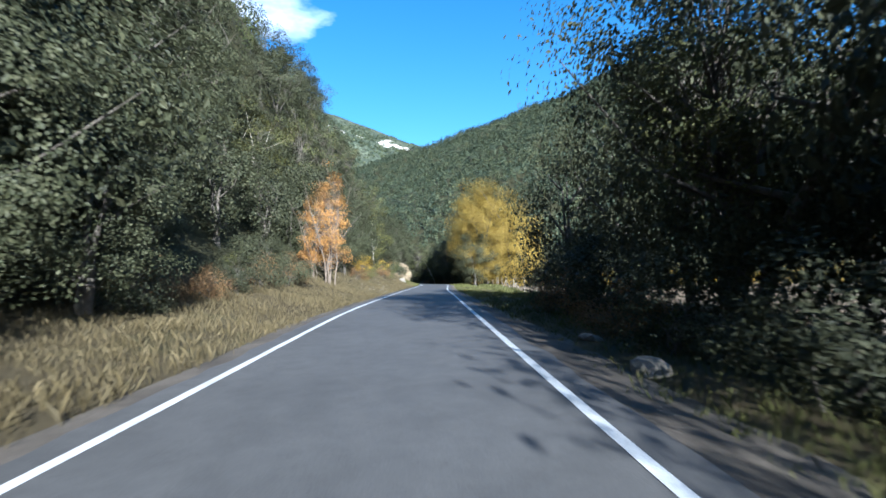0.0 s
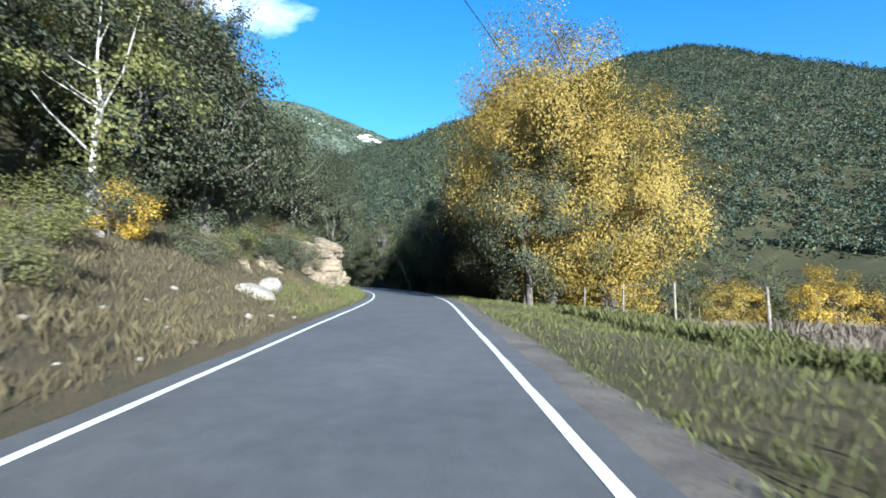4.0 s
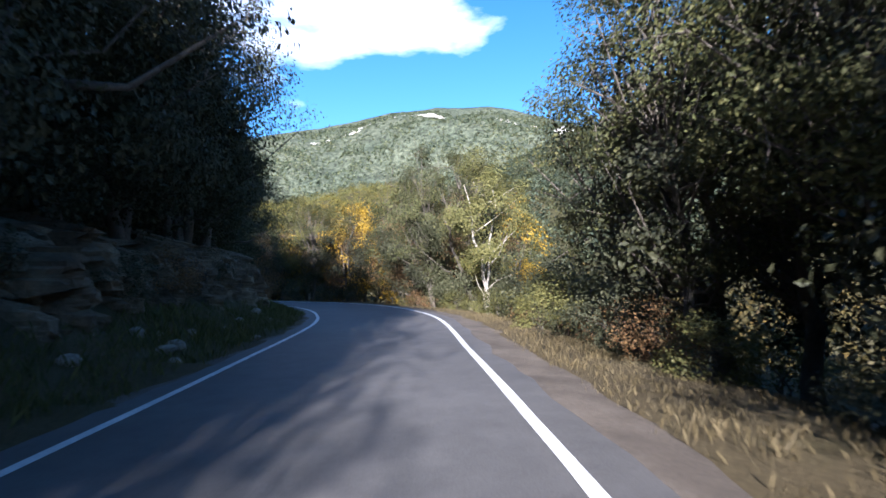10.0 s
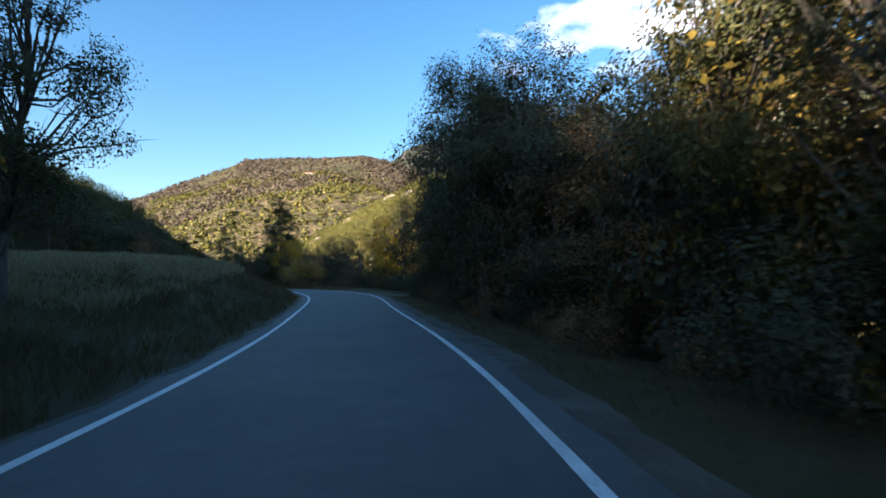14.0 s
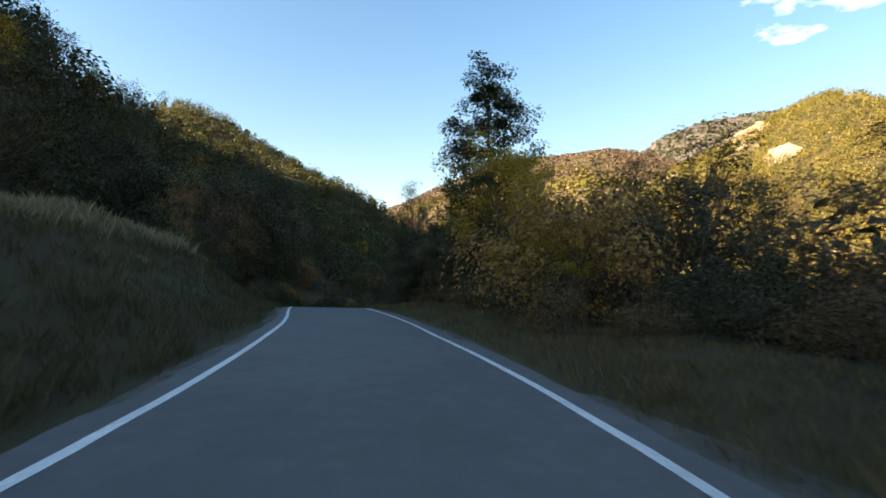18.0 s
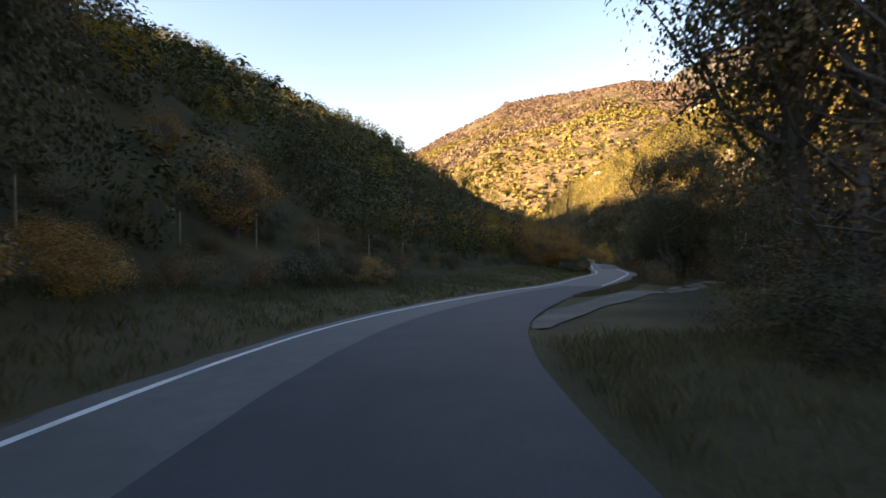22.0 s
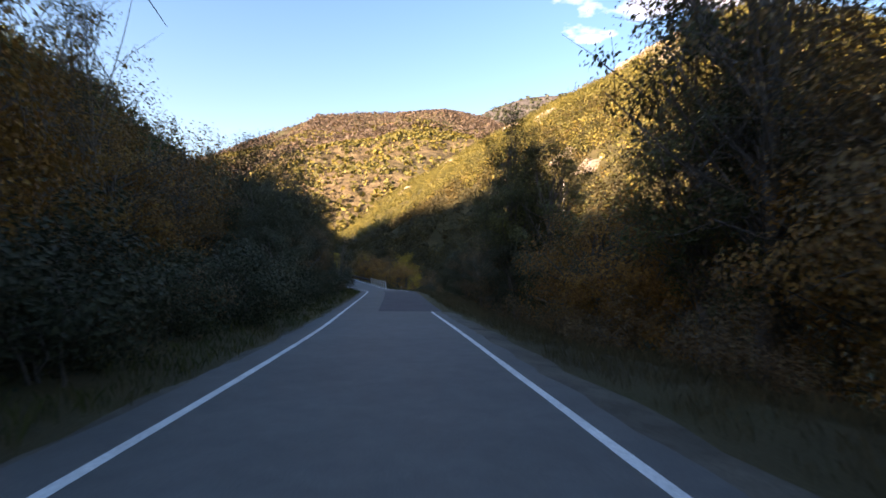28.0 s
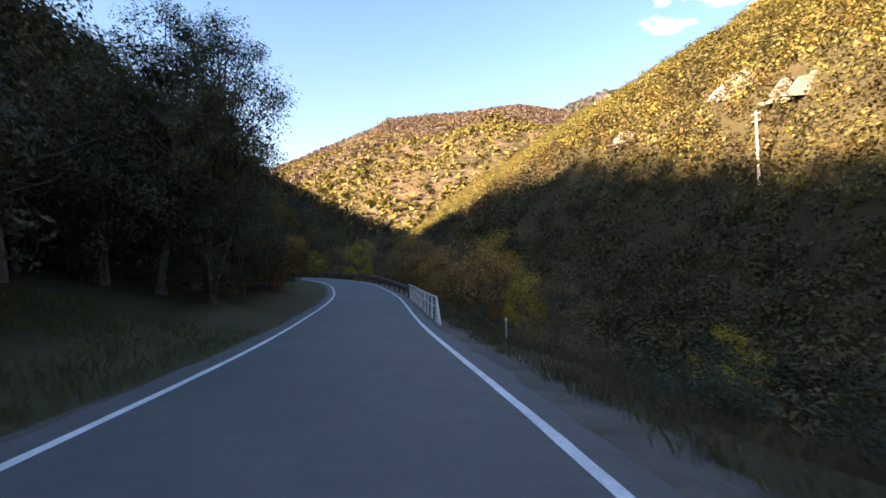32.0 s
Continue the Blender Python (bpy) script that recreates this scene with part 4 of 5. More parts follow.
# left side, from the start on
belt(-9, 13, -8.5, -13, 3.0, ["holm"], 1.05, 1.35, 2)
belt(-9, 11, -6.6, -7.6, 3.4, ["bush", "holm"], 0.55, 0.9)
belt(2, 15, -8.0, -10.5, 2.6, ["holm"], 0.95, 1.25)
belt(4, 26, -6.4, -8.5, 2.2, ["bush", "brownbush"], 0.6, 1.0)
belt(14, 46, -10.0, -24, 3.0, ["scrub", "scrub", "holm"], 0.75, 1.0, 4)
belt(16, 44, -8.5, -11, 3.0, ["bush", "lightbush", "brownbush"], 0.5, 1.0)
belt(34, 66, -8.0, -14, 2.8, ["scrub", "holm", "scrub", "pale"], 0.85, 1.15, 2)
belt(40, 68, -5.4, -7.5, 2.4, ["lightbush", "bush", "brownbush"], 0.5, 0.9)
belt(66, 100, -8.0, -13, 2.8, ["holm", "tall", "holm"], 0.85, 1.2, 2)
belt(68, 100, -5.8, -7.6, 2.6, ["bush", "brownbush", "lightbush"], 0.5, 0.9)
belt(106, 146, -5.6, -11, 2.7, ["holm", "tall", "holm"], 0.9, 1.25, 2)
belt(46, 150, -14, -25, 4.8, ["scrub", "tall", "scrub"], 0.95, 1.3, 2)
belt(100, 150, -4.4, -5.6, 2.4, ["bush", "brownbush"], 0.45, 0.85)
belt(176, 236, -46, -60, 5.0, ["holm", "yellow", "tall", "holm"], 0.85, 1.2)
belt(238, 260, -6.8, -10, 1.9, ["brownbush", "bush", "brownbush"], 0.8, 1.25, 2)
belt(246, 262, -10.0, -15, 2.9, ["holm", "holm", "brown"], 0.85, 1.2)
belt(240, 264, -15, -27, 4.4, ["holm", "tall", "yellow"], 0.9, 1.2, 2)
belt(254, 284, -6.6, -9.5, 2.0, ["brownbush", "orangebush", "brownbush", "bush"], 0.6, 0.95)
belt(262, 300, -13, -18, 2.4, ["brownbush", "russet", "bush", "brownbush"], 0.6, 0.95, 2)
belt(72, 97, -5.6, -6.6, 1.7, ["bush", "lightbush", "brownbush", "bush"], 0.5, 0.95)
belt(70, 100, -6.8, -9, 1.8, ["bush", "lightbush", "brownbush"], 0.6, 1.0)
belt(284, 300, -10.5, -12.5, 2.6, ["brownbush", "bush"], 0.45, 0.7)
belt(266, 322, -20, -36, 3.6, ["russet", "bush", "yellow", "holm", "brownbush"], 0.55, 0.85, 2)
belt(324, 350, -8.5, -13, 3.0, ["russet", "russet", "orange"], 0.75, 1.0)
belt(324, 352, -13, -24, 4.2, ["holm", "tall", "russet"], 0.75, 1.05, 2)
belt(322, 350, -4.8, -5.8, 2.4, ["brownbush", "bush"], 0.55, 0.9)
belt(326, 352, -4.0, -5.0, 1.5, ["brownbush", "bush", "bush"], 0.7, 1.15)
belt(352, 384, -4.2, -5.6, 1.6, ["bush", "brownbush", "bush"], 0.65, 1.1)
belt(356, 378, -5.6, -7.0, 2.6, ["brown", "holm", "brown"], 0.6, 0.85)
belt(240, 262, -4.3, -5.6, 1.8, ["bush", "brownbush", "bush"], 0.55, 0.9)
belt(300, 324, -9.5, -14, 2.8, ["bush", "brownbush", "brownbush"], 0.5, 0.85)
belt(350, 390, -10.5, -22, 3.6, ["scrub", "tall", "brown", "scrub"], 0.85, 1.15, 3)
belt(354, 384, -5.8, -7.2, 2.6, ["bush", "brownbush", "bush"], 0.6, 0.95)
belt(390, 480, -9.0, -20, 3.6, ["scrub", "tall", "scrub"], 0.9, 1.2, 3)
belt(404, 480, -5.4, -8, 2.8, ["bush", "brownbush", "holm"], 0.6, 0.9)
# right side
belt(-14, 9, 9.5, 15, 3.0, ["tall", "holm", "tall"], 0.8, 1.05, 2)
belt(-8, 11, 4.6, 5.6, 3.0, ["bush", "brownbush"], 0.6, 1.0)
belt(96, 114, 7.8, 11.5, 2.6, ["tall", "holm", "tall"], 0.75, 0.95, 2)
belt(114, 122, 6.0, 9, 2.4, ["tall", "holm", "tall"], 0.85, 1.1, 2)
belt(84, 126, 10, 18, 3.2, ["tall", "holm"], 0.95, 1.25, 2)
belt(84, 122, 4.9, 6.2, 2.6, ["bush", "lightbush", "brownbush"], 0.5, 0.9)
belt(122, 134, 6.2, 9.4, 2.6, ["tall", "tall", "holm", "brown"], 0.85, 1.15, 2)
belt(144, 153, 6.0, 9.4, 2.1, ["tall", "brown", "tall", "holm"], 0.85, 1.1, 2)
belt(120, 134, 10, 18, 3.6, ["tall", "holm", "yellow"], 0.9, 1.15, 2)
belt(146, 156, 10, 18, 3.4, ["tall", "holm", "yellow"], 0.9, 1.2, 2)
belt(133, 146, 6.4, 11, 2.0, ["bush", "bush", "lightbush"], 1.1, 1.6, 2)
belt(112, 134, 4.9, 6.0, 1.9, ["bush", "brownbush", "lightbush", "bush"], 0.55, 0.95)
belt(134, 152, 4.7, 6.0, 2.0, ["lightbush", "lightbush", "brownbush", "redbush"], 0.5, 0.9)
belt(156, 190, 6.2, 9.4, 2.7, ["tall", "holm", "brown"], 0.85, 1.1, 2)
belt(152, 190, 10, 18, 3.2, ["tall", "yellow", "gold"], 0.9, 1.2, 2)
belt(152, 188, 4.6, 5.8, 2.6, ["bush", "brownbush"], 0.5, 0.9)
belt(190, 218, 11, 18, 3.0, ["brown", "yellow", "tall"], 0.7, 1.0, 2)
belt(190, 222, 8.6, 10.4, 2.0, ["brownbush", "bush", "bush"], 0.7, 1.2)
belt(222, 230, 8.2, 11, 2.8, ["brown", "tall"], 0.65, 0.8)
belt(232, 248, 6.4, 9, 2.6, ["tall", "brown", "tall", "holm"], 0.62, 0.85, 2)
belt(222, 247, 10, 17, 3.4, ["tall", "holm", "holm"], 0.75, 1.0, 2)
belt(216, 264, 5.4, 6.6, 2.2, ["bush", "brownbush", "brownbush"], 0.5, 0.95)
belt(249, 268, 6.4, 10.5, 2.0, ["bush", "brownbush", "brownbush"], 0.75, 1.2, 2)
belt(288, 304, 10.4, 12.0, 2.0, ["bush", "brownbush", "bush"], 0.8, 1.2)
belt(276, 302, 13.5, 17, 2.0, ["bush", "brownbush", "bush"], 0.9, 1.3, 2)
belt(294, 304, 4.9, 5.8, 2.0, ["bush", "brownbush"], 0.6, 0.9)
belt(268, 302, 17, 24, 3.2, ["holm", "bush", "russet"], 0.5, 0.65)
belt(310, 326, 7.4, 12, 2.6, ["brown", "bush", "brown", "russet"], 0.55, 0.75, 2)
belt(324, 347, 6.4, 10, 2.6, ["russet", "brown", "tall", "brown"], 0.7, 0.9, 2)
belt(302, 352, 4.9, 6.0, 2.4, ["bush", "brownbush", "brownbush"], 0.5, 0.9)
belt(352, 386, 6.6, 9.0, 2.4, ["holm", "brown", "holm", "redbush"], 0.55, 0.75, 1)
belt(354, 388, 9.0, 14.0, 2.6, ["holm", "russet", "holm"], 0.65, 0.85, 2)
belt(386, 440, 6.5, 22, 2.4, ["brownbush", "bush", "brownbush", "redbush"], 0.6, 1.0, 4)
belt(384, 410, 5.0, 6.4, 2.2, ["brownbush", "bush"], 0.4, 0.65)
# the row of trees beyond the field
for k in range(34):
    plant(["yellow_far", "pale_far", "gold_far", "yellow_far"][k % 4], 21 + k * 2.4 + rng.normal(0, 1), 102 + rng.normal(0, 2.5) - k * 0.4, rng.uniform(0.6, 0.9))
for k in range(26):
    plant(["holm_far", "tall_far"][k % 2], 20 + k * 3.6 + rng.normal(0, 1), 112 + rng.normal(0, 3) - k * 0.4, rng.uniform(0.8, 1.05))


# ---- woods on the hills ----
def wood_mass(name, label, n, x0, x1, y0, y1, keep, quads, width, height, leaf, mat, seed, point=0.0):
    """Many trees of a far wooded slope as one mesh of leaf clumps."""
    r = np.random.default_rng(seed)
    x, y = r.uniform(x0, x1, n), r.uniform(y0, y1, n)
    z, s, u = ground_at(x, y)
    ok = keep(x, y, z, s, u)
    x, y = x[ok], y[ok]
    z = on_ground(x, y)
    k = len(x)
    size = r.uniform(0.65, 1.3, k)
    d = r.normal(size=(k, quads, 3))
    d /= np.linalg.norm(d, axis=2)[:, :, None]
    rad = r.uniform(0.55, 1.0, (k, quads, 1)) ** 0.5
    p = d * rad
    f = (p[:, :, 2:3] + 1) / 2
    p[:, :, :2] *= 1 - point * f
    c = np.stack([x, y, z + height * 0.42 * size], 1)[:, None] + p * size[:, None, None] * np.array([width / 2, width / 2, height / 2])
    v, fc = leaves(c.reshape(-1, 3), leaf, r, 0.5, p.reshape(-1, 3))
    ob = mesh_object(name, v, fc, mat)
    return tagged(ob, label, "forest", kind="stuff")


def off_road(d):
    return lambda x, y, z, s, u: np.abs(u) > d


def bend_slope(x, y, z, s, u):
    """The slope inside the bend, without the meadow."""
    return (u < -13) & ((s > 242) | (u < -22)) & ~((s > 155) & (s < 238) & (u > -48))


def close_by(d):
    return lambda x, y, z, s, u: bend_slope(x, y, z, s, u) & (np.abs(u) < d)


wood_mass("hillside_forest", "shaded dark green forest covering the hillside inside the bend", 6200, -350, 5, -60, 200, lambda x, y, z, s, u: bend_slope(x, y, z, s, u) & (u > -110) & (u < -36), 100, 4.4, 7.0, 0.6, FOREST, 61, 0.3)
wood_mass("roadside_forest", "dark leafy trees along the foot of the shaded hillside", 6200, -350, 5, -60, 260, close_by(36), 330, 4.4, 7.0, 0.27, FOREST, 69, 0.2)
wood_mass("hillside_forest", "shaded dark green forest on the upper slope inside the bend", 4200, -350, 5, -60, 200, lambda x, y, z, s, u: u <= -110, 40, 4.8, 7.5, 1.0, FOREST, 66, 0.3)
wood_mass("hillside_forest", "shaded forest on the far end of the ridge", 3400, -560, -250, 20, 225, lambda x, y, z, s, u: u < -18, 54, 4.6, 7.5, 0.85, FOREST, 62, 0.3)
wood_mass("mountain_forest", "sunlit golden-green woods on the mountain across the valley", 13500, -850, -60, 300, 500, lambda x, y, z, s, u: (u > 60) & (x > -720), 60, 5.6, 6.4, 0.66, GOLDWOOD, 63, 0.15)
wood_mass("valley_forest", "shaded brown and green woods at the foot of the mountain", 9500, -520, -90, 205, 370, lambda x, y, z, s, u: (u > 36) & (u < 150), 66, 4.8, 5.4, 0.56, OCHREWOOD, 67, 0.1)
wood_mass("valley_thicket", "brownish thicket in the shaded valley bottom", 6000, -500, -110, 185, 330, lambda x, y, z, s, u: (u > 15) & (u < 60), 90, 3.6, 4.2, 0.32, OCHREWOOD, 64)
wood_mass("valley_forest", "mixed oak wood between the road and the valley floor", 4200, -120, 130, 105, 300, lambda x, y, z, s, u: (u > 19) & (u < 95) & (s > 80), 60, 4.6, 7.0, 0.7, OCHREWOOD, 68, 0.2)
wood_mass("mountain_forest", "dense green pine and oak forest on the round hill, haze in its leaf colour", 24000, -260, 1050, 250, 1260, lambda x, y, z, s, u: (z > 20) & (u > 60) & (np.hypot(x, y - 44) < 1200) & (np.abs(np.degrees(np.arctan2(x, y - 20)) - 17) < 33), 34, 11.0, 15.0, 1.9, HAZY_PINEWOOD, 65, 0.6)

# ---- rock faces ----


def hash_cells(a, b, seed):
    """Blocky noise: each cell of an uneven lattice gets a height and a tilt of its own."""
    best, second = np.full(a.shape, 9.0), np.full(a.shape, 9.0)
    val = np.zeros(a.shape)
    ia, ib = np.floor(a), np.floor(b)
    for di in (-1, 0, 1):
        for dj in (-1, 0, 1):
            i, j = ia + di, ib + dj
            px = i + 0.5 + 0.45 * value_noise(i * 1.0 + 0.01, j * 1.0 + 0.01, seed)
            py = j + 0.5 + 0.45 * value_noise(i * 1.0 + 0.01, j * 1.0 + 0.01, seed + 1)
            d = np.hypot(a - px, b - py)
            h = value_noise(i + 0.01, j + 0.01, seed + 2) + 0.9 * (a - px) * value_noise(i + 0.01, j + 0.01, seed + 3) + 0.7 * (b - py) * value_noise(i + 0.01, j + 0.01, seed + 4)
            closer = d < best
            second = np.where(closer, best, np.minimum(second, d))
            val = np.where(closer, h, val)
            best = np.where(closer, d, best)
    return val, second - best


def rock_face(label, s0, s1, u, high, lean, seed, mat=None):
    """A broken limestone face cut beside the road, its blocks standing proud of dark clefts."""
    ss, hh = np.arange(s0, s1, 0.095), np.linspace(-0.45, 1.0, 46)
    A, B = np.meshgrid(ss, hh, indexing="ij")
    ends = np.clip(np.minimum(A - s0, s1 - A) / 3.5, 0, 1)
    top = high * (0.45 + 0.55 * ends) * (1 + 0.28 * value_noise(A / 3.1, A * 0, seed) + 0.12 * value_noise(A / 1.0, A * 0, seed + 9))
    z = B * top
    v1, e1 = hash_cells(A / 0.85 + 0.25 * z, z / 2.8, seed)
    v2, e2 = hash_cells(A / 0.36 - 0.2 * z, z / 1.1, seed + 20)
    v3, e3 = hash_cells(A / 0.2, z / 0.3, seed + 40)
    out = 0.5 * v1 - 0.75 * (e1 < 0.13) + 0.3 * v2 - 0.3 * (e2 < 0.1) + 0.1 * v3 - 0.08 * (e3 < 0.08) + 0.25 * value_noise(A / 4, z / 3, seed + 5)
    out = out * np.clip(B + 0.6, 0.2, 1) * (0.3 + 0.7 * ends)
    back = u - lean * np.clip(z, 0, 9) - 1.6 * np.clip(B - 0.82, 0, 1) / 0.18 * ends - (1 - ends) * 1.6
    uu = back + out
    cx, cy = np.interp(A, RS, RC[:, 0]), np.interp(A, RS, RC[:, 1])
    nx, ny = np.interp(A, RS, RN[:, 0]), np.interp(A, RS, RN[:, 1])
    rz = np.interp(A, RS, RC[:, 2])
    v = np.stack([cx + nx * uu, cy + ny * uu, rz + 0.15 + z], -1)
    ob = new("rock_face")
    tagged(ob, label, "rock")
    i = 0
    while i < len(ss) - 1:  # the face breaks into crags
        j = min(i + int(rng.integers(34, 64)), len(ss) - 1)
        j = len(ss) - 1 if len(ss) - 1 - j < 14 else j
        mesh_object("crag", v[i:j + 1].reshape(-1, 3), grid_faces(j + 1 - i, A.shape[1])[:, ::-1], mat or ROCK, ob)
        i = j
    return ob


rock_face("sunlit pale limestone rock face with dark clefts above the verge", 73, 97.5, -4.4, 3.5, 0.22, 201)
rock_face("broken limestone outcrop on the dry grassy bank", 62, 74, -5.4, 2.2, 0.4, 231)
rock_face("shaded grey rock cutting under the trees", 96, 118, -4.7, 2.8, 0.3, 261)
rock_face("shaded grey rock cutting along the inside of the bend", 116, 146, -4.5, 2.3, 0.3, 291)
rock_face("small weathered limestone ledge on the bank", 50, 55, -8.0, 1.9, 0.4, 321)
rock_face("low grey rocks in the shaded grassy bank", 218, 230, -5.2, 1.8, 0.5, 351)


def stone(size, seed):
    bm = bmesh.new()
    bmesh.ops.create_icosphere(bm, subdivisions=2, radius=1)
    r = random.Random(seed)
    sc = Vector((r.uniform(0.8, 1.3), r.uniform(0.6, 1.0), r.uniform(0.45, 0.8)))
    for v in bm.verts:
        n = noise.cell_vector(v.co * 1.3 + Vector((seed, 0, 0)))
        k = 1 + 0.22 * noise.noise(v.co * 1.4 + Vector((seed * 3.1, 0, 0))) + 0.08 * n.x
        v.co = Vector((v.co.x * sc.x, v.co.y * sc.y, v.co.z * sc.z)) * k * size
    me = bpy.data.meshes.new("stone")
    bm.to_mesh(me)
    bm.free()
    me.materials.append(STONE)
    return me


STONES = [stone(1.0, k) for k in range(5)]


def put_stone(s, u, size):
    x, y = at_road(s, u)
    ob = new("stone", STONES[int(rng.integers(5))])
    ob.matrix_basis = Matrix.Translation((x, y, on_ground(x, y)[0] + size * 0.15)) @ Euler((rng.normal(0, 0.2), rng.normal(0, 0.2), rng.uniform(0, 6))).to_matrix().to_4x4() @ Matrix.Scale(size, 4)
    tagged(ob, "pale weathered limestone lying on the verge", "stone", "stones on the verge")


for k in range(70):
    put_stone(rng.uniform(36, 92), -rng.uniform(2.9, 4.4), rng.uniform(0.04, 0.13))
for k in range(90):
    put_stone(rng.uniform(34, 60), -rng.uniform(3.2, 8.5), rng.uniform(0.03, 0.1))
for k in range(20):
    put_stone(rng.uniform(40, 66), -rng.uniform(5, 8.5), rng.uniform(0.05, 0.16))
for k in range(24):
    put_stone(rng.uniform(92, 150), -rng.uniform(3.0, 4.2), rng.uniform(0.06, 0.22))
for s, u, size in ((77.5, 5.2, 0.3), (79, 6.0, 0.4), (126, 5.6, 0.2), (130, 6.2, 0.3), (6, 3.6, 0.25), (9, 3.9, 0.2), (244, 5.8, 0.35), (64.5, -4.6, 0.5), (66.2, -4.7, 0.45)):
    put_stone(s, u, size)


# cliffs on the sunlit mountain
def cliff(x, y, wide, high, seed):
    a, b = np.meshgrid(np.linspace(-1, 1, 26), np.linspace(-0.3, 1, 16), indexing="ij")
    v1, e1 = hash_cells(a * wide / 5, b * high / 5, seed)
    px = x + a * wide / 2
    z0 = ground_at(np.array([x]), np.array([y]))[0][0]
    edge = np.clip((1 - np.abs(a)) * 3, 0.1, 1)
    py = y - 1.6 + b * high * 0.9 - 1.5 * v1 * edge + 1.2 * (e1 < 0.08) + (1 - edge) * 6
    v = np.stack([px, py, z0 + b * high * (0.6 + 0.4 * edge)], -1)
    ob = mesh_object("cliff", v.reshape(-1, 3), grid_faces(*a.shape), STONE)
    tagged(ob, "pale sunlit limestone cliff among golden trees", "cliff", "cliffs on the mountain")


for k, (x, y, wide, high) in enumerate(((-400, 372, 30, 13), (-440, 384, 26, 15), (-372, 350, 18, 9), (-500, 372, 24, 9), (-560, 378, 30, 9), (-330, 340, 20, 10), (-610, 350, 26, 9), (-470, 350, 14, 7), (-655, 325, 24, 8), (-337, 272, 10, 5), (-322, 270, 8, 4), (-357, 259, 7, 3), (-248, 302, 10, 6))):
    cliff(x - 20, y + 45, wide, high, 400 + 7 * k)


# ---- roadside furniture ----
def part(name, bm, mat, parent=None, label=""):
    me = bpy.data.meshes.new(name)
    bm.to_mesh(me)
    bm.free()
    me.materials.append(mat)
    ob = new(name, me)
    if parent:
        ob.parent = parent
    if label:
        ob["label"] = label
    return ob


def rod(bm, a, b, r, sides=8, r2=None):
    """A straight rod between two points."""
    a, b = Vector(a), Vector(b)
    q = (b - a).to_track_quat("Z", "Y").to_matrix().to_4x4()
    bmesh.ops.create_cone(bm, cap_ends=True, segments=sides, radius1=r, radius2=r if r2 is None else r2, depth=(b - a).length, matrix=Matrix.Translation((a + b) / 2) @ q)


def box(bm, size, m):
    g = bmesh.ops.create_cube(bm, size=1, matrix=m @ Matrix.Diagonal((*size, 1)))
    bmesh.ops.bevel(bm, geom=list({e for v in g["verts"] for e in v.link_edges}), offset=min(size) * 0.12, segments=1, affect="EDGES")


def field_fence(s0, s1, u, gap, label, brace=()):
    ob = new("wire_fence")
    tagged(ob, label, "fence")
    tops, s, k = [], s0, 0
    while s < s1:
        x, y = at_road(s, u + rng.normal(0, 0.12))
        z = on_ground(x, y)[0]
        lean = (rng.normal(0, 0.07), rng.normal(0, 0.07))
        top = (x + lean[0], y + lean[1], z + rng.uniform(1.5, 1.8))
        bm = bmesh.new()
        rod(bm, (x, y, z - 0.3), top, 0.045, 7, 0.036)
        part("post", bm, POST, ob)
        if k in brace:
            for d in (-0.75, 0.75):
                bm = bmesh.new()
                bx, by = x + d * 0.8, y + d * 0.7
                rod(bm, (bx, by, on_ground(bx, by)[0] - 0.1), (x, y, z + 1.15), 0.036, 7)
                part("brace", bm, POST, ob)
        tops.append((x, y, z))
        s += gap * rng.uniform(0.85, 1.15)
        k += 1
    for h in (0.35, 0.75, 1.15, 1.42):
        for a, b in zip(tops, tops[1:]):
            bm = bmesh.new()
            rod(bm, (a[0], a[1], a[2] + h), (b[0], b[1], b[2] + h), 0.004, 3)
            part("wire", bm, WIRE, ob)
    return ob


field_fence(15, 76, 9.6, 4.6, "weathered wooden post and wire fence along the dry field", (2, 7, 9))
field_fence(262, 302, -13.5, 4.4, "sparse wooden post and wire fence above the grassy bank")

# overhead cable that crosses the road
ca, cb = np.array((-31, 9.4, 13.5)), np.array((18, 108, 13.5))
tagged(mesh_object("overhead_cable", *tube([ca + (cb - ca) * f - np.array((0, 0, 4 * f * (1 - f))) for f in np.linspace(0, 1, 25)], np.full(25, 0.016), 5), WIRE), "thin dark overhead cable crossing above the road", "cable")


def railing(s0, s1):
    """White steel parapet of a culvert: posts, three rails and a sloping end."""
    ob = new("railing")
    tagged(ob, "white painted steel roadside railing with upright posts and sloping end", "railing")

    def at(s, h, u=2.95):
        x, y = at_road(s, u)
        return Vector((x, y, float(np.interp(s, RS, RC[:, 2])) + h))
    for h, r in ((0.86, 0.05), (0.5, 0.03)):
        bm = bmesh.new()
        s = s0 + (0.0 if h > 0.6 else 0.4)
        while s < s1 - 0.01:
            rod(bm, at(s, h), at(min(s + 2, s1), h), r, 8)
            s += 2
        part("rail", bm, CONCRETE, ob)
    bm = bmesh.new()
    rod(bm, at(s0, 0.88), at(s0 - 1.1, -0.1), 0.05, 8)
    part("end_rail", bm, CONCRETE, ob)
    s = s0
    while s <= s1:
        bm = bmesh.new()
        p = at(s, -0.25)
        box(bm, (0.09, 0.09, 1.1), Matrix.Translation(p + Vector((0, 0, 0.55))))
        part("post", bm, CONCRETE, ob)
        s += 1.6
    return ob


railing(402.5, 418)


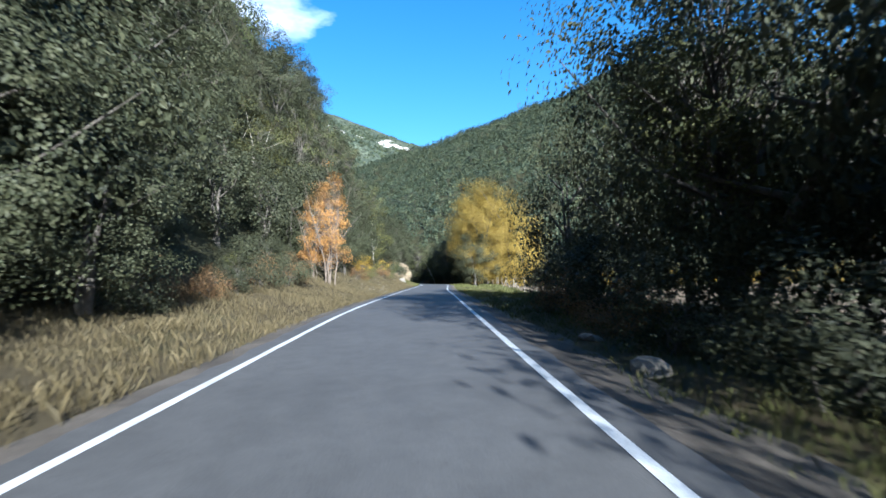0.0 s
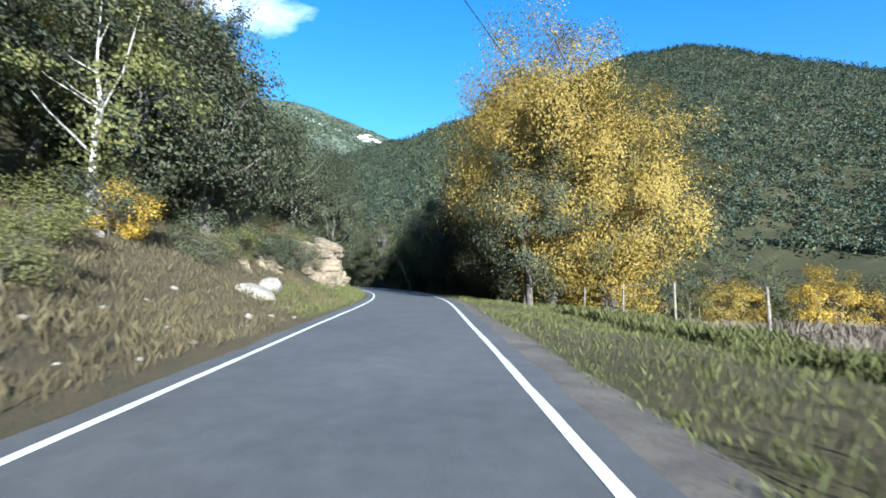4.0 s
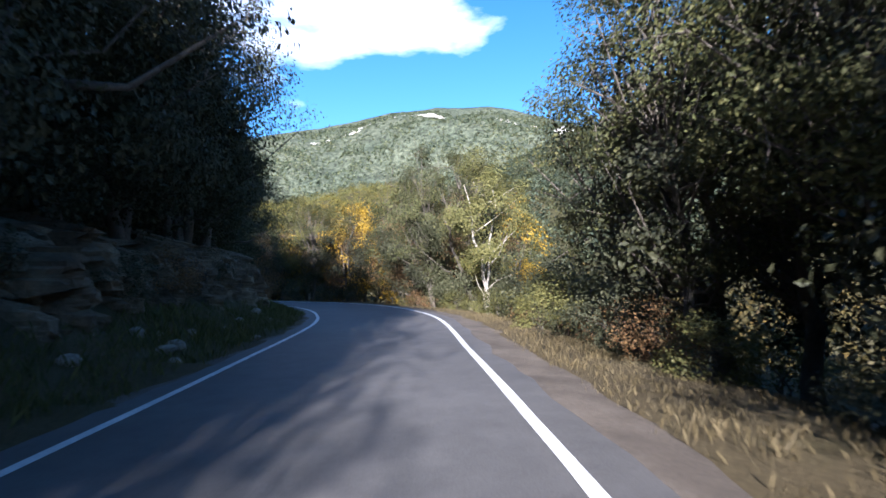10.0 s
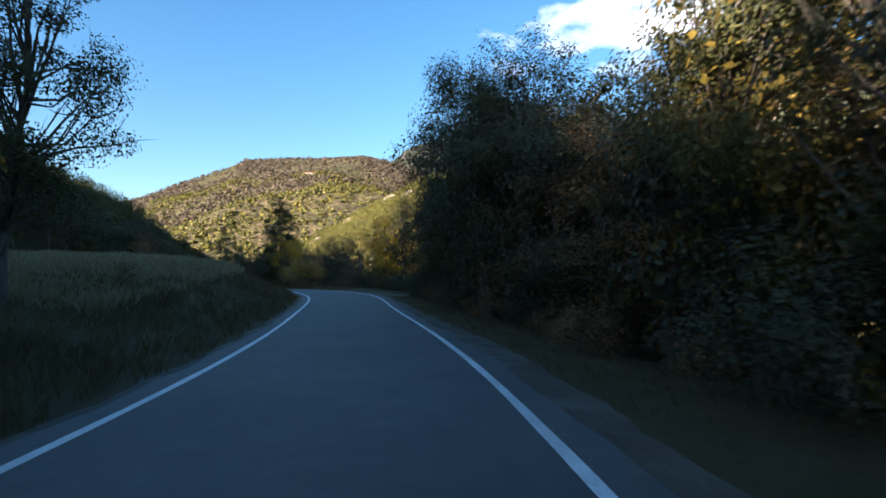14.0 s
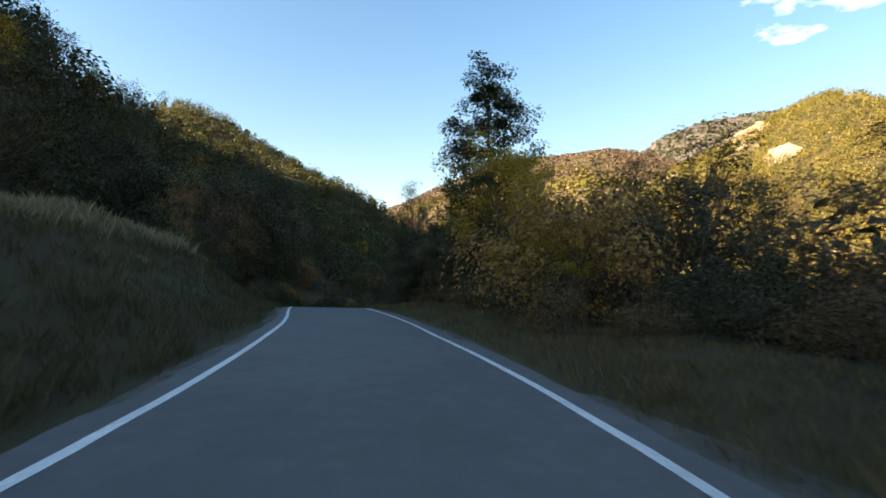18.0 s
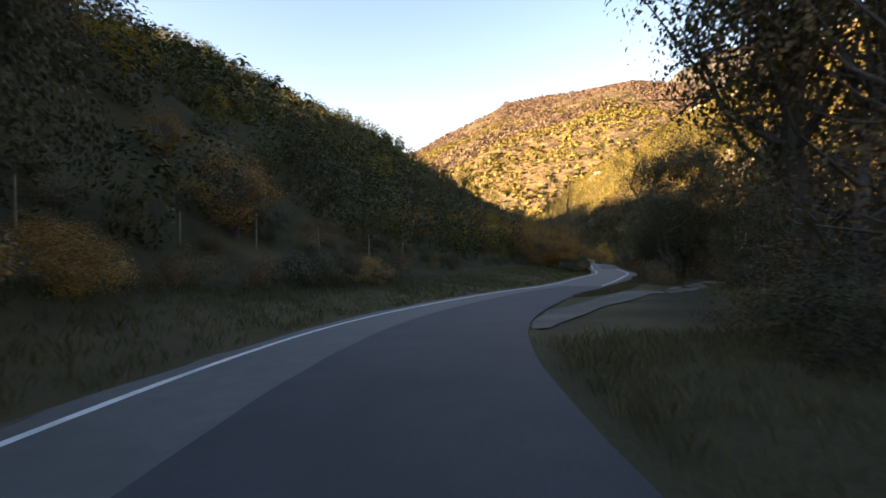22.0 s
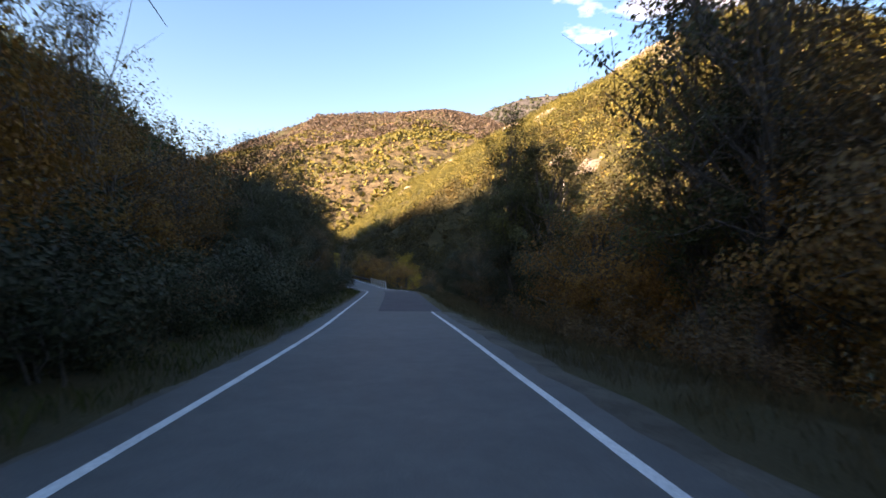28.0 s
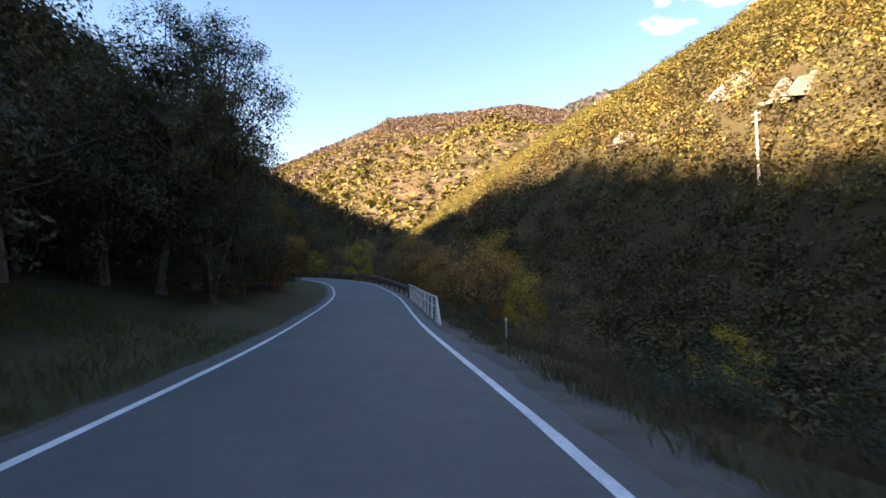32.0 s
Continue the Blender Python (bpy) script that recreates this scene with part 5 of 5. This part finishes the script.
def guard_rail(s0, s1, u):
    """Dark weathered steel beam on posts."""
    ob = new("guard_rail")
    tagged(ob, "rusty brown steel guard rail along the outside of the bend", "guard rail")
    s = np.arange(s0, s1, 1.0)
    prof = [(-0.02, 0.42), (0.05, 0.47), (0.05, 0.52), (-0.02, 0.57), (0.05, 0.62), (0.05, 0.68), (-0.02, 0.73)]
    rows = []
    for a in s:
        c, n, z = at_road(a, u), (np.interp(a, RS, RN[:, 0]), np.interp(a, RS, RN[:, 1])), np.interp(a, RS, RC[:, 2])
        rows.append([(c[0] - n[0] * d, c[1] - n[1] * d, z + h) for d, h in prof])
    beam = mesh_object("beam", np.array(rows).reshape(-1, 3), grid_faces(len(s), len(prof)), RUST, ob)
    mod = beam.modifiers.new("thickness", "SOLIDIFY")
    mod.thickness = 0.006
    for a in np.arange(s0 + 1, s1, 3.0):
        c, z = at_road(a, u + 0.09), float(np.interp(a, RS, RC[:, 2]))
        bm = bmesh.new()
        box(bm, (0.1, 0.1, 1.2), Matrix.Translation((c[0], c[1], z + 0.12)))
        part("post", bm, RUST, ob)


RUST = plain("weathered_brown_steel", (0.05, 0.03, 0.02), (0.11, 0.065, 0.045), 3.0, 0.7, 0.2, 0.003)
guard_rail(418, 474, 2.95)


def marker_post(s, u):
    x, y = at_road(s, u)
    z = on_ground(x, y)[0]
    ob = new("marker_post")
    tagged(ob, "slim grey roadside marker post with white top", "marker post")
    bm = bmesh.new()
    rod(bm, (x, y, z - 0.2), (x, y, z + 0.66), 0.022, 8)
    part("shaft", bm, STEEL, ob)
    bm = bmesh.new()
    box(bm, (0.12, 0.04, 0.08), Matrix.Translation((x, y, z + 0.68)))
    part("cap", bm, PAINT, ob, "white reflective cap")


marker_post(397.6, 4.3)

# concrete power poles on the slopes across the valley
def power_pole(px, py, high):
    pz = on_ground(px, py)[0]
    ob = new("power_pole")
    tagged(ob, "pale concrete power pole standing on the wooded slope", "pole", "power poles")
    bm = bmesh.new()
    rod(bm, (px, py, pz - 1), (px, py, pz + high), 0.25, 8, 0.15)
    part("mast", bm, CONCRETE, ob)
    for h in (high - 1.6, high - 0.5):
        bm = bmesh.new()
        box(bm, (1.8, 0.16, 0.16), Matrix.Translation((px, py, pz + h)))
        part("crossarm", bm, STEEL, ob)


power_pole(-338.5, 304, 12)
power_pole(-223, 304, 10)


def farmhouse(place, turn):
    """A plain house with a gable roof and small windows."""
    ob = new("farmhouse")
    tagged(ob, "small pale farmhouse with a tiled gable roof on the far hillside", "house")
    ob.matrix_basis = Matrix.Translation(place) @ Matrix.Rotation(turn, 4, "Z")
    bm = bmesh.new()
    box(bm, (20, 10, 11), Matrix.Translation((0, 0, 1.5)))
    part("wall", bm, CONCRETE, ob)
    bm = bmesh.new()
    for side in (-1, 1):
        box(bm, (21, 6.4, 0.5), Matrix.Translation((0, side * 2.7, 8.4)) @ Matrix.Rotation(-side * 0.45, 4, "X"))
    part("roof", bm, TILE, ob, "reddish-brown tiled roof")
    for x in (-7, -2.5, 2.5, 7):
        for z in (1.8, 5.0):
            bm = bmesh.new()
            box(bm, (1.1, 0.2, 1.5), Matrix.Translation((x, -5.02, z)))
            part("window", bm, WIRE, ob, "small dark window")


TILE = plain("clay_roof_tiles", (0.16, 0.085, 0.055), (0.26, 0.15, 0.10), 1.0, 0.9, 0.5, 0.05)
farmhouse(FARM, radians(62))


# ---- ground strips, track and grass ----
def draped(name, path, half, lift, mat, label, category, edge=0.15, seed=1):
    """A strip laid on the ground along stations (s, u)."""
    p = np.array([at_road(s, u) for s, u in path])
    _, q = spline(np.c_[p, np.zeros(len(p))], 0.4)
    t = np.gradient(q[:, :2], axis=0)
    t /= np.linalg.norm(t, axis=1)[:, None]
    n = np.stack([t[:, 1], -t[:, 0]], 1)
    k = np.arange(len(q)) * 0.4
    rows = []
    for j, f in enumerate(np.linspace(-1, 1, 5)):
        w = half * f + (edge * value_noise(k / 0.8, k * 0 + j, seed) if abs(f) == 1 else 0)
        x, y = q[:, 0] + n[:, 0] * w, q[:, 1] + n[:, 1] * w
        rows.append(np.stack([x, y, on_ground(x, y) + lift], 1))
    v = np.stack(rows, 1)
    ob = mesh_object(name, v.reshape(-1, 3), grid_faces(len(q), 5)[:, ::-1], mat, None, True)
    return tagged(ob, label, category, kind="structure")


draped("dirt_track", [(269.5, 2.3), (272, 2.9), (275, 3.8), (279, 5.0), (284, 6.0), (289, 6.8), (296, 8.0), (303, 9.4), (312, 12)], 0.85, 0.035, TRACK, "pale gravel farm track leaving the road between trees", "track", 0.07)
draped("grass_strip", [(280.5, 5.35), (284, 6.0), (289, 6.8), (296, 8.0), (303, 9.4), (312, 12)], 0.17, 0.05, GRASS, "low grass between the wheel tracks of the farm track", "grass", 0.06, 4)


def grass(name, label, s0, s1, u0, u1, n, lo, hi, mat, seed, blades=9, width=0.0038):
    """Tufts of upright bent blades."""
    r = np.random.default_rng(seed)
    s, u = r.uniform(s0, s1, n), r.uniform(u0, u1, n)
    cx, cy = np.interp(s, RS, RC[:, 0]), np.interp(s, RS, RC[:, 1])
    x = cx + np.interp(s, RS, RN[:, 0]) * u
    y = cy + np.interp(s, RS, RN[:, 1]) * u
    patch = value_noise(x / 1.3, y / 1.3, seed) + 0.6 * value_noise(x / 4.5, y / 4.5, seed + 1)
    ok = patch > -2.0 + 0.3 * r.random(n)
    x, y, patch = x[ok], y[ok], patch[ok]
    z = on_ground(x, y)
    k = len(x)
    base = np.stack([x, y, z - 0.02], 1)[:, None] + np.concatenate([r.normal(0, 0.10, (k, blades, 2)), np.zeros((k, blades, 1))], 2)
    h = (lo + (hi - lo) * r.random((k, blades))) * (0.8 + 0.35 * np.clip(patch, -0.5, 1))[:, None]
    lean = r.normal(0, 0.24, (k, blades, 2)) * h[:, :, None]
    a = r.uniform(0, math.pi, (k, blades))
    side = np.stack([np.cos(a), np.sin(a), 0 * a], -1) * width * (0.7 + h)[:, :, None]
    midp = base + np.concatenate([lean * 0.35, h[:, :, None] * 0.6], 2)
    tip = base + np.concatenate([lean, h[:, :, None]], 2)
    v = np.stack([base - side, base + side, midp + side * 0.7, tip], 2).reshape(-1, 3)
    ob = mesh_object(name, v, np.arange(len(v)).reshape(-1, 4), mat)
    return tagged(ob, label, "grass", kind="stuff")


grass("dry_grass", "short dry yellow grass on the sunny verge", -5, 72, -9.5, -2.9, 15000, 0.06, 0.28, GRASS, 501)
grass("grass", "short green grass on the verge beside the field", -5, 84, 3.0, 8.6, 9000, 0.06, 0.25, VERGE, 502)
grass("grass", "rank dark green grass along the ditch beside the field", 14, 80, 7.4, 9.3, 5000, 0.25, 0.6, VERGE, 513, 9, 0.005)
grass("dry_grass", "tall dry pinkish-brown grass in the fallow field", 12, 90, 9.4, 60, 26000, 0.25, 0.6, FALLOW, 503, 8, 0.006)
grass("grass", "low grass and weeds at the foot of the rocks", 64, 152, -4.7, -2.8, 9000, 0.06, 0.32, VERGE, 504)
grass("grass", "low dry grass on the verge under the trees", 84, 186, 3.2, 5.6, 7500, 0.04, 0.16, GRASS, 505)
grass("grass", "rough grass on the meadow bank", 150, 240, -12, -2.9, 13000, 0.12, 0.5, GRASS, 506)
grass("dry_grass", "tall withered grass along the top of the meadow bank, coloured paler as if skylit", 168, 240, -22, -6.6, 15000, 0.3, 0.75, SKYLIT_STRAW, 507, 9, 0.006)
grass("grass", "short grass on the shaded verge", 205, 267, 2.9, 6.8, 6800, 0.06, 0.3, GRASS, 508)
grass("grass", "short grass between the road and the farm track", 281, 300, 2.7, 4.4, 2200, 0.06, 0.24, GRASS, 511)
for s0 in range(281, 297, 2):
    mid = float(np.interp(s0 + 1, [280.5, 284, 289, 296, 303], [5.35, 6.0, 6.8, 8.0, 9.4]))
    grass("grass", "low grass between the wheel tracks of the farm track", s0, s0 + 2, mid - 0.25, mid + 0.25, 130, 0.04, 0.13, GRASS, 530 + s0)
grass("grass", "short grass beside the farm track", 272, 300, 8.6, 11.5, 2600, 0.06, 0.3, GRASS, 512)
grass("grass", "short grass on the shaded left verge", 238, 400, -9.5, -2.8, 13000, 0.06, 0.34, VERGE, 509)
grass("grass", "rough grass on the shaded right verge", 296, 415, 3.3, 7.2, 11000, 0.06, 0.34, GRASS, 510)
